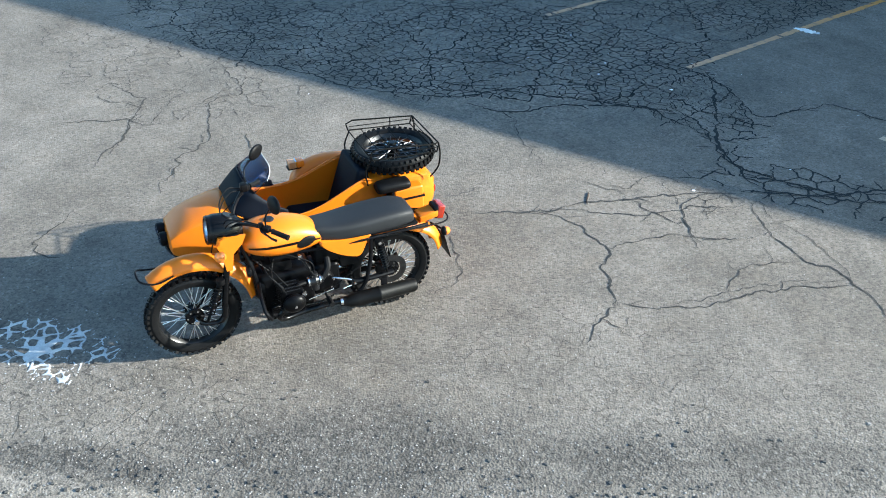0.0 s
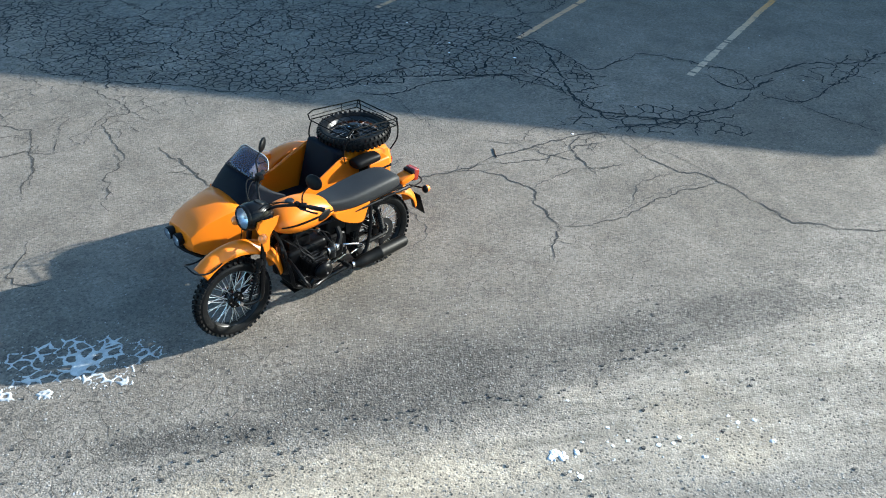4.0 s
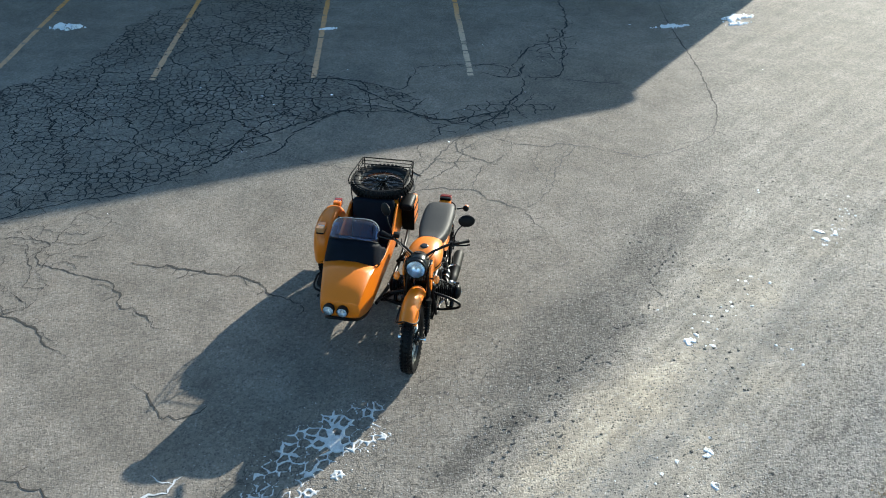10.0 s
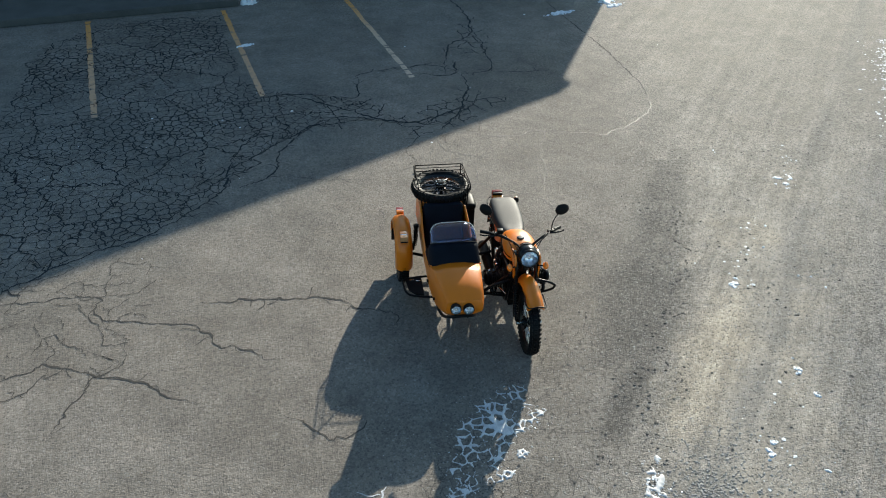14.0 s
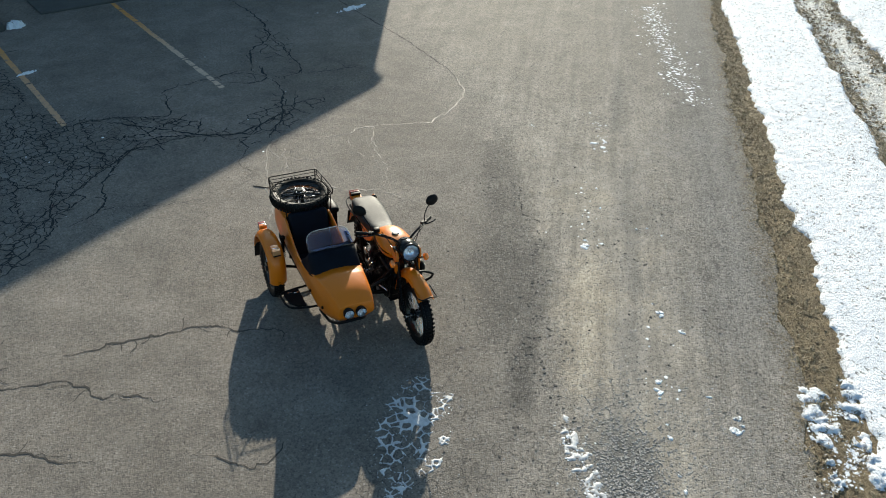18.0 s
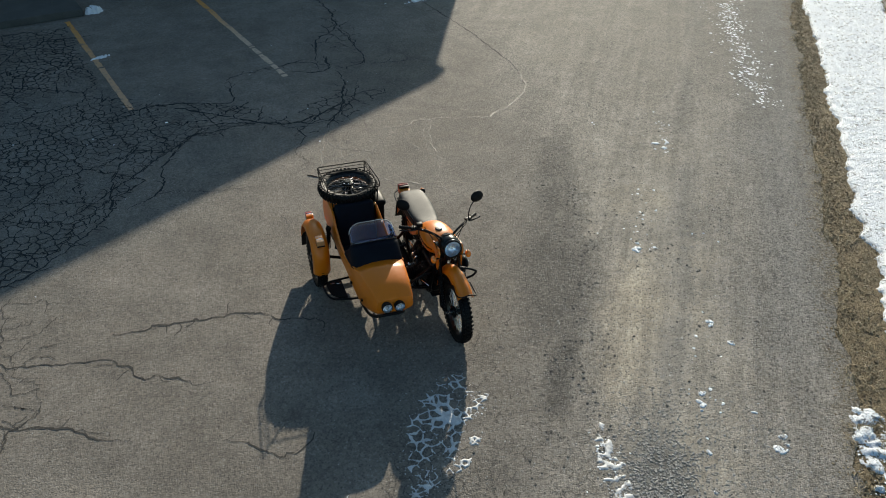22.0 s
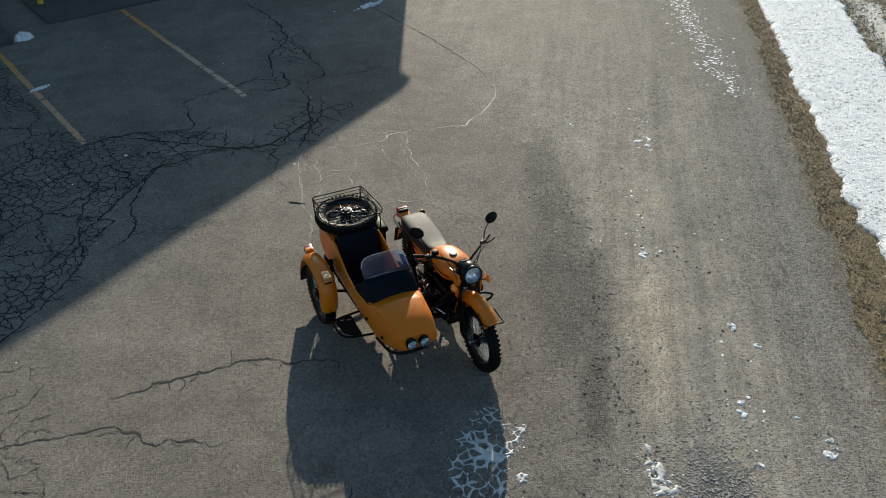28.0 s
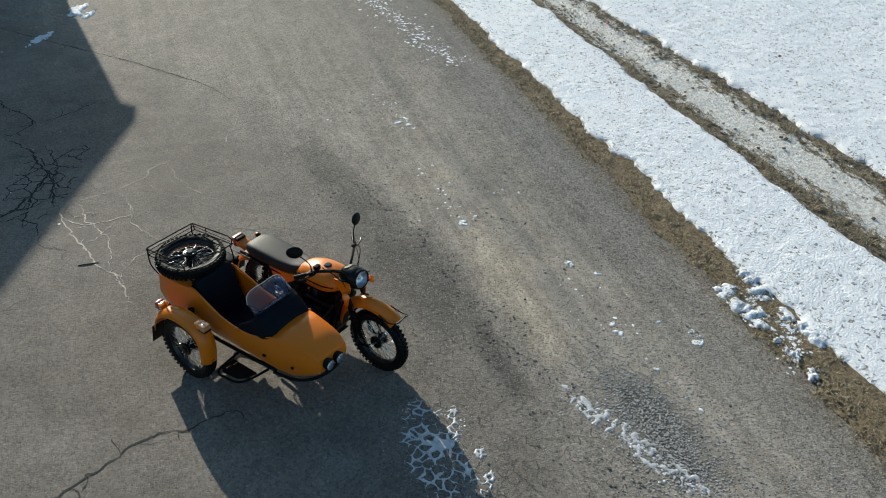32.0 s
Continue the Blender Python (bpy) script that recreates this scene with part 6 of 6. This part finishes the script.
for i, (x, y, n, spread, size) in enumerate(((7.71, 3.28, 4, 0.13, 0.07), (5.48, 1.42, 3, 0.08, 0.06), (5.18, -0.09, 3, 0.07, 0.05), (5.09, -0.49, 3, 0.05, 0.045), (4.16, -0.98, 4, 0.09, 0.045), (4.32, -1.83, 5, 0.1, 0.05), (3.73, -1.46, 1, 0.03, 0.05),
                                             (4.6, -1.2, 2, 0.1, 0.03), (3.4, -1.9, 2, 0.1, 0.04), (8.3, 3.9, 3, 0.2, 0.03), (6.4, 2.2, 3, 0.2, 0.025), (6.2, 1.0, 3, 0.3, 0.025), (7.2, 4.3, 2, 0.1, 0.03))):
    scraps(x, y, n, spread, size, 10 + i)
for i, (x, y, rx, ry, turn, high) in enumerate(((5.35, -1.96, 0.2, 0.13, 20, 0.03), (5.05, -2.24, 0.3, 0.16, 50, 0.035), (5.8, -2.06, 0.1, 0.09, 0, 0.05), (5.6, -2.3, 0.26, 0.17, 40, 0.05), (5.2, -2.6, 0.14, 0.09, 30, 0.03), (4.97, -2.88, 0.26, 0.14, 40, 0.06),
                                                 (4.55, -2.72, 0.1, 0.05, 60, 0.03), (4.7, -2.55, 0.05, 0.04, 0, 0.03), (5.68, -2.5, 0.22, 0.1, 35, 0.05), (4.3, -2.95, 0.12, 0.07, 0, 0.03))):
    snow_patch(x, y, rx, ry, turn, 200 + i, high * 0.7, 0.5)


for name, store, mat, label in (("snow_scraps", snow_scraps, snow_mat, "small crumbling scraps of white snow on asphalt"), ("ice_scraps", thin_scraps, thin_ice, "thin broken scraps of grey-white ice")):
    tagged(raw(name, store[0], store[1], mat, smooth=True), label, "snow", kind="stuff")


def ice_lace(x0, y0, half_long, half_wide, turn, seed, gap=0.1, line=0.011, core=0.0, core_at=0.0):
    """Ice left standing in a net of cracks; a core makes it solid there."""
    rnd = random.Random(seed)
    c, s = math.cos(radians(turn)), math.sin(radians(turn))
    reach = max(half_long, half_wide) * 1.35 + gap
    n = round(2 * reach / gap)
    seeds = {(i, j): (x0 - reach + gap * (i + rnd.uniform(0.05, 0.95)), y0 - reach + gap * (j + rnd.uniform(0.05, 0.95))) for i in range(n) for j in range(n)}

    def field(x, y):
        a, b = (x - x0) * c + (y - y0) * s, -(x - x0) * s + (y - y0) * c
        d = (a / half_long) ** 2 + (b / half_wide) ** 2
        if d > 1.7:
            return -1.0
        wx, wy = x + 0.035 * noise.noise((x * 9, y * 9, 3 + seed)), y + 0.035 * noise.noise((x * 9, y * 9, 8 + seed))
        i, j = int((wx - x0 + reach) / gap), int((wy - y0 + reach) / gap)
        near = sorted((wx - p) ** 2 + (wy - q) ** 2 for p, q in (seeds.get((i + k, j + m), (99, 99)) for k in (-2, -1, 0, 1, 2) for m in (-2, -1, 0, 1, 2)))
        edge = math.sqrt(near[1]) - math.sqrt(near[0])
        solid = core * math.exp(-(((a - core_at) / (half_long * 0.2)) ** 2 + (b / (half_wide * 0.36)) ** 2))
        w = line + solid + 3.0 * line * noise.noise((x * 5, y * 5, 1 + seed)) + 1.3 * line * noise.noise((x * 17, y * 17, 2 + seed)) - 0.03 * max(0.0, d - 0.7)
        return w - edge
    return field_mesh(x0 - reach, x0 + reach, y0 - reach, y0 + reach, 0.0095, field, 0.006, 0.02)


def all_ice():
    verts, faces = [], []
    for spec in ((1.72, 0.1, 0.8, 0.26, 44, 8, 0.1, 0.009, 0.055, 0.2), (1.2, -0.55, 0.42, 0.16, 50, 3, 0.1, 0.006), (1.62, -0.41, 0.17, 0.05, 8, 6, 0.07, 0.012),
                 (2.18, 0.13, 0.2, 0.075, 28, 7, 0.07, 0.011, 0.03, 0.0), (1.94, -0.23, 0.06, 0.05, 0, 9, 0.06, 0.012)):
        v, f = ice_lace(*spec)
        first = len(verts)
        verts += v
        faces += [tuple(first + k for k in q) for q in f]
    rnd, lines = random.Random(14), Ribbons()
    for w, pts in ((0.034, [(0.16, -0.77), (0.30, -0.48), (0.49, -0.34), (0.64, -0.16)]), (0.03, [(0.52, -0.83), (0.66, -0.74), (0.78, -0.84), (0.9, -0.7), (0.95, -0.59)]), (0.022, [(0.66, -0.74), (0.6, -0.62), (0.74, -0.5), (0.9, -0.42)]),
                   (0.026, [(0.9, -0.95), (1.05, -0.84), (1.2, -0.78)]), (0.018, [(0.3, -0.9), (0.42, -0.72), (0.5, -0.66)])):
        lines.crack(pts, w * 0.6, rnd, jag=0.06, twigs=0.3)
    first = len(verts)
    verts += lines.verts
    faces += [tuple(first + k for k in q) for q in lines.faces]
    tagged(raw("ice_lace", verts, faces, thin_ice, smooth=True), "net of white ice left in the cracks", "ice", kind="stuff")


all_ice()


def crumb_trail(name, label, seed, lines):
    """Crumbs of snow strewn along lines: x, y, x, y, count, spread, size."""
    rnd = random.Random(seed)
    verts, faces = [], []
    for xa, ya, xb, yb, count, spread, size in lines:
        for k in range(count):
            t, drift = rnd.random(), spread * (0.4 + 0.9 * rnd.random())
            x, y = xa + (xb - xa) * t + rnd.gauss(0, drift), ya + (yb - ya) * t + rnd.gauss(0, drift)
            if noise.noise((x * 3, y * 3, 4.4)) < -0.25:
                continue
            r, n, first = size * (0.25 + rnd.random() ** 3), 6, len(verts)
            turn = rnd.uniform(0, 6.28)
            for i in range(n):
                a = turn + 2 * math.pi * i / n
                q = r * rnd.uniform(0.6, 1.3)
                verts.append((x + q * math.cos(a), y + q * math.sin(a), 0.003))
            verts.append((x, y, 0.004 + 0.06 * r))
            faces += [(first + i, first + (i + 1) % n, first + n) for i in range(n)]
    tagged(raw(name, verts, faces, snow_mat), label, "snow", kind="stuff")


crumb_trail("snow_crumbs", "trails of small snow crumbs along the drive", 12, (
    (10.2, 3.5, 13.6, 7.5, 1000, 0.19, 0.028), (2.98, -0.8, 2.55, -1.6, 130, 0.08, 0.014), (2.6, -1.5, 2.3, -2.2, 70, 0.07, 0.014), (4.9, -2.3, 5.7, -2.2, 400, 0.1, 0.022), (4.2, -2.9, 5.1, -2.6, 400, 0.1, 0.022),
    (7.6, 3.0, 8.4, 4.2, 50, 0.1, 0.03), (5.3, 1.1, 6.6, 2.6, 40, 0.15, 0.02), (3.8, -1.3, 5.4, 0.2, 40, 0.2, 0.02), (1.0, -0.8, 2.4, 0.3, 30, 0.12, 0.012), (-2.0, 7.0, 7.0, 10.0, 45, 1.3, 0.02)))


def stones():
    rnd = random.Random(5)
    verts, faces = [], []
    def stone(x, y, r, z=0.0):
        first = len(verts)
        a0 = rnd.uniform(0, 6.28)
        for k in range(5):
            a = a0 + k * 1.2566
            q = r * rnd.uniform(0.7, 1.2)
            verts.append((x + q * math.cos(a), y + q * math.sin(a), z))
        for k in range(5):
            a = a0 + 0.4 + k * 1.2566
            q = r * rnd.uniform(0.68, 0.88)
            verts.append((x + q * math.cos(a), y + q * math.sin(a), z + r * rnd.uniform(0.35, 0.6)))
        for k in range(5):
            j = (k + 1) % 5
            faces.append((first + k, first + j, first + 5 + j, first + 5 + k))
        faces.append(tuple(first + 5 + k for k in range(5)))
    for _ in range(7000):
        u, v = rnd.uniform(-5, 15), rnd.triangular(1.0, 5.2, 4.6)
        stone(*uv_to_xy(u, v), rnd.uniform(0.003, 0.009))
    for _ in range(3400):
        d, e = rnd.gauss(0, 0.62), rnd.gauss(0, 0.24)
        stone(2.9 + d * CU + e * SU, -1.66 + d * SU - e * CU, rnd.uniform(0.005, 0.014))
    for _ in range(2200):
        u, v = rnd.gauss(3.2, 1.6), rnd.gauss(1.9, 0.7)
        stone(*uv_to_xy(u, v), rnd.uniform(0.003, 0.008))
    for _ in range(9000):
        u, v = rnd.uniform(-4, 10), rnd.triangular(2.6, 5.0, 4.3)
        if noise.noise((u * 0.8, v * 1.6, 3.0)) > -0.1:
            stone(*uv_to_xy(u, v), rnd.uniform(0.004, 0.01))
    for _ in range(40):
        u, v = rnd.uniform(-2, 9), rnd.uniform(0.8, 4.8)
        stone(*uv_to_xy(u, v), rnd.uniform(0.008, 0.016))
    for _ in range(500):
        stone(rnd.uniform(-4, 7), rnd.uniform(-2, 12), rnd.uniform(0.003, 0.007))
    tagged(raw("loose_gravel", verts, faces, stone_mat), "scattered loose grey gravel on the drive", "gravel", kind="stuff")
    verts.clear()
    faces.clear()
    for _ in range(1100):
        u = rnd.uniform(-2.5, 6.5)
        v = 2.75 - 0.04 * (u - 1) - 0.026 * (u - 1) ** 2 - abs(rnd.gauss(0.1, 0.35))
        if noise.noise((u * 1.5, v * 3, 8.0)) > -0.05:
            stone(*uv_to_xy(u, v), 0.005 + 0.014 * rnd.random() ** 2)
    for _ in range(1500):
        u, v = rnd.uniform(-4, 13), rnd.uniform(1.0, 4.9)
        if noise.noise((u * 0.7, v * 2.2, 5.0)) > -0.15:
            stone(*uv_to_xy(u, v), 0.005 + 0.013 * rnd.random() ** 2)
    tagged(raw("asphalt_chips", verts, faces, dark_chip), "dark loose chips of broken asphalt", "gravel", kind="stuff")


stones()


def dead_grass():
    rnd = random.Random(9)
    verts, faces = [], []

    def tuft(u, v, n, size, z, spread=0.03):
        heading = rnd.uniform(0, 6.28)
        for _ in range(n):
            x, y = uv_to_xy(u + rnd.gauss(0, spread), v + rnd.gauss(0, spread))
            a, lean, h = heading + rnd.gauss(0, 0.9), rnd.uniform(0.5, 1.3), size * rnd.uniform(0.4, 1.4)
            dx, dy, w = math.cos(a), math.sin(a), rnd.uniform(0.002, 0.0045)
            first, rise = len(verts), h * max(0.12, 1.15 - lean)
            verts.extend([(x - dy * w, y + dx * w, z), (x + dy * w, y - dx * w, z), (x + dx * h * lean * 0.5 + dy * w * 0.8, y + dy * h * lean * 0.5 - dx * w * 0.8, z + rise), (x + dx * h * lean * 0.5 - dy * w * 0.8, y + dy * h * lean * 0.5 + dx * w * 0.8, z + rise),
                          (x + dx * h * lean, y + dy * h * lean, z + rise * 0.7)])
            faces.extend([(first, first + 1, first + 2, first + 3), (first + 3, first + 2, first + 4)])
    for _ in range(3600):
        u = rnd.uniform(-8, 24)
        v = pave_edge(u) + rnd.uniform(-0.06, snow_edge(u) - pave_edge(u) + 0.15)
        if noise.noise((u * 3, v * 3, 2.0)) > -0.15:
            tuft(u, v, 9, 0.06, 0.0)
    for _ in range(4200):
        u = rnd.uniform(-8, 30)
        edge = rut_in(u) + 0.16 if rnd.random() < 0.5 else rut_out(u) - 0.18
        v = edge + rnd.gauss(0, 0.13)
        if noise.noise((u * 2.5, v * 2.5, 6.0)) > -0.2:
            tuft(u, v, 9, 0.075, 0.03)
    for _ in range(1500):
        u, v = rnd.uniform(-6, 28), rnd.uniform(5.6, 16)
        if not rut_in(u) < v < rut_out(u):
            tuft(u, v, rnd.randint(1, 4), 0.035, 0.055, 0.012)
    tagged(raw("dead_grass", verts, faces, straw_mat), "flattened brown dead grass along the snow", "grass", kind="stuff")


dead_grass()


def clods():
    """Crumbs of soil along the drive's ragged edge and in the rut."""
    rnd = random.Random(19)
    verts, faces = [], []

    def clod(u, v, r, z):
        x, y = uv_to_xy(u, v)
        first, n, turn = len(verts), 6, rnd.uniform(0, 6.28)
        for ring, (s, h) in enumerate(((1.0, -0.3), (0.75, 0.3))):
            for k in range(n):
                a, q = turn + k * 2 * math.pi / n, r * s * rnd.uniform(0.65, 1.3)
                verts.append((x + q * math.cos(a), y + q * math.sin(a), z + r * h * rnd.uniform(0.5, 1.2)))
        for k in range(n):
            j = (k + 1) % n
            faces.append((first + k, first + j, first + n + j, first + n + k))
        faces.append(tuple(first + n + k for k in range(n)))
    for _ in range(6500):
        u = rnd.uniform(-8, 22)
        v = pave_edge(u) + rnd.gauss(0.02, 0.13)
        clod(u, v, 0.004 + 0.014 * rnd.random() ** 3, 0.0)
    for _ in range(3000):
        u = rnd.uniform(-8, 22)
        clod(u, pave_edge(u) + rnd.uniform(0.1, 0.75), 0.006 + 0.016 * rnd.random() ** 2, 0.005)
    for _ in range(6000):
        u = rnd.uniform(-8, 30)
        edge = rut_in(u) + 0.1 if rnd.random() < 0.5 else rut_out(u) - 0.12
        clod(u, edge + rnd.gauss(0, 0.16), 0.008 + 0.024 * rnd.random() ** 2, 0.02)
    for _ in range(400):
        u = rnd.uniform(-8, 30)
        clod(u, rnd.uniform(rut_in(u), rut_out(u)), 0.008 + 0.03 * rnd.random() ** 3, 0.01)
    tagged(raw("soil_clods", verts, faces, clod_mat), "crumbs of brown soil along the drive edge", "soil", kind="stuff")


clods()


def twig():
    bm = tube([(2.66, 5.12, 0.006), (2.71, 5.07, 0.008), (2.76, 5.0, 0.006), (2.82, 4.95, 0.007)], [0.006, 0.007, 0.006, 0.003], 6)
    tagged(part("twig", bm, twig_bark, None), "short dark twig lying on the asphalt", "twig")
    scrap = part("red_scrap", box(0.09, 0.05, 0.015, pose(13.33, 1.5, 0.035, 4, 7, 30), 0.006), litter_red, None)
    tagged(scrap, "small red scrap of litter in the muddy rut", "litter")
    lump = ball(0.045, 0.03, 0.02, (12.91, -1.82, 0.075), 10)
    tagged(part("dark_clod", lump, twig_bark, None), "small dark clod lying on the snow", "clod")


twig()
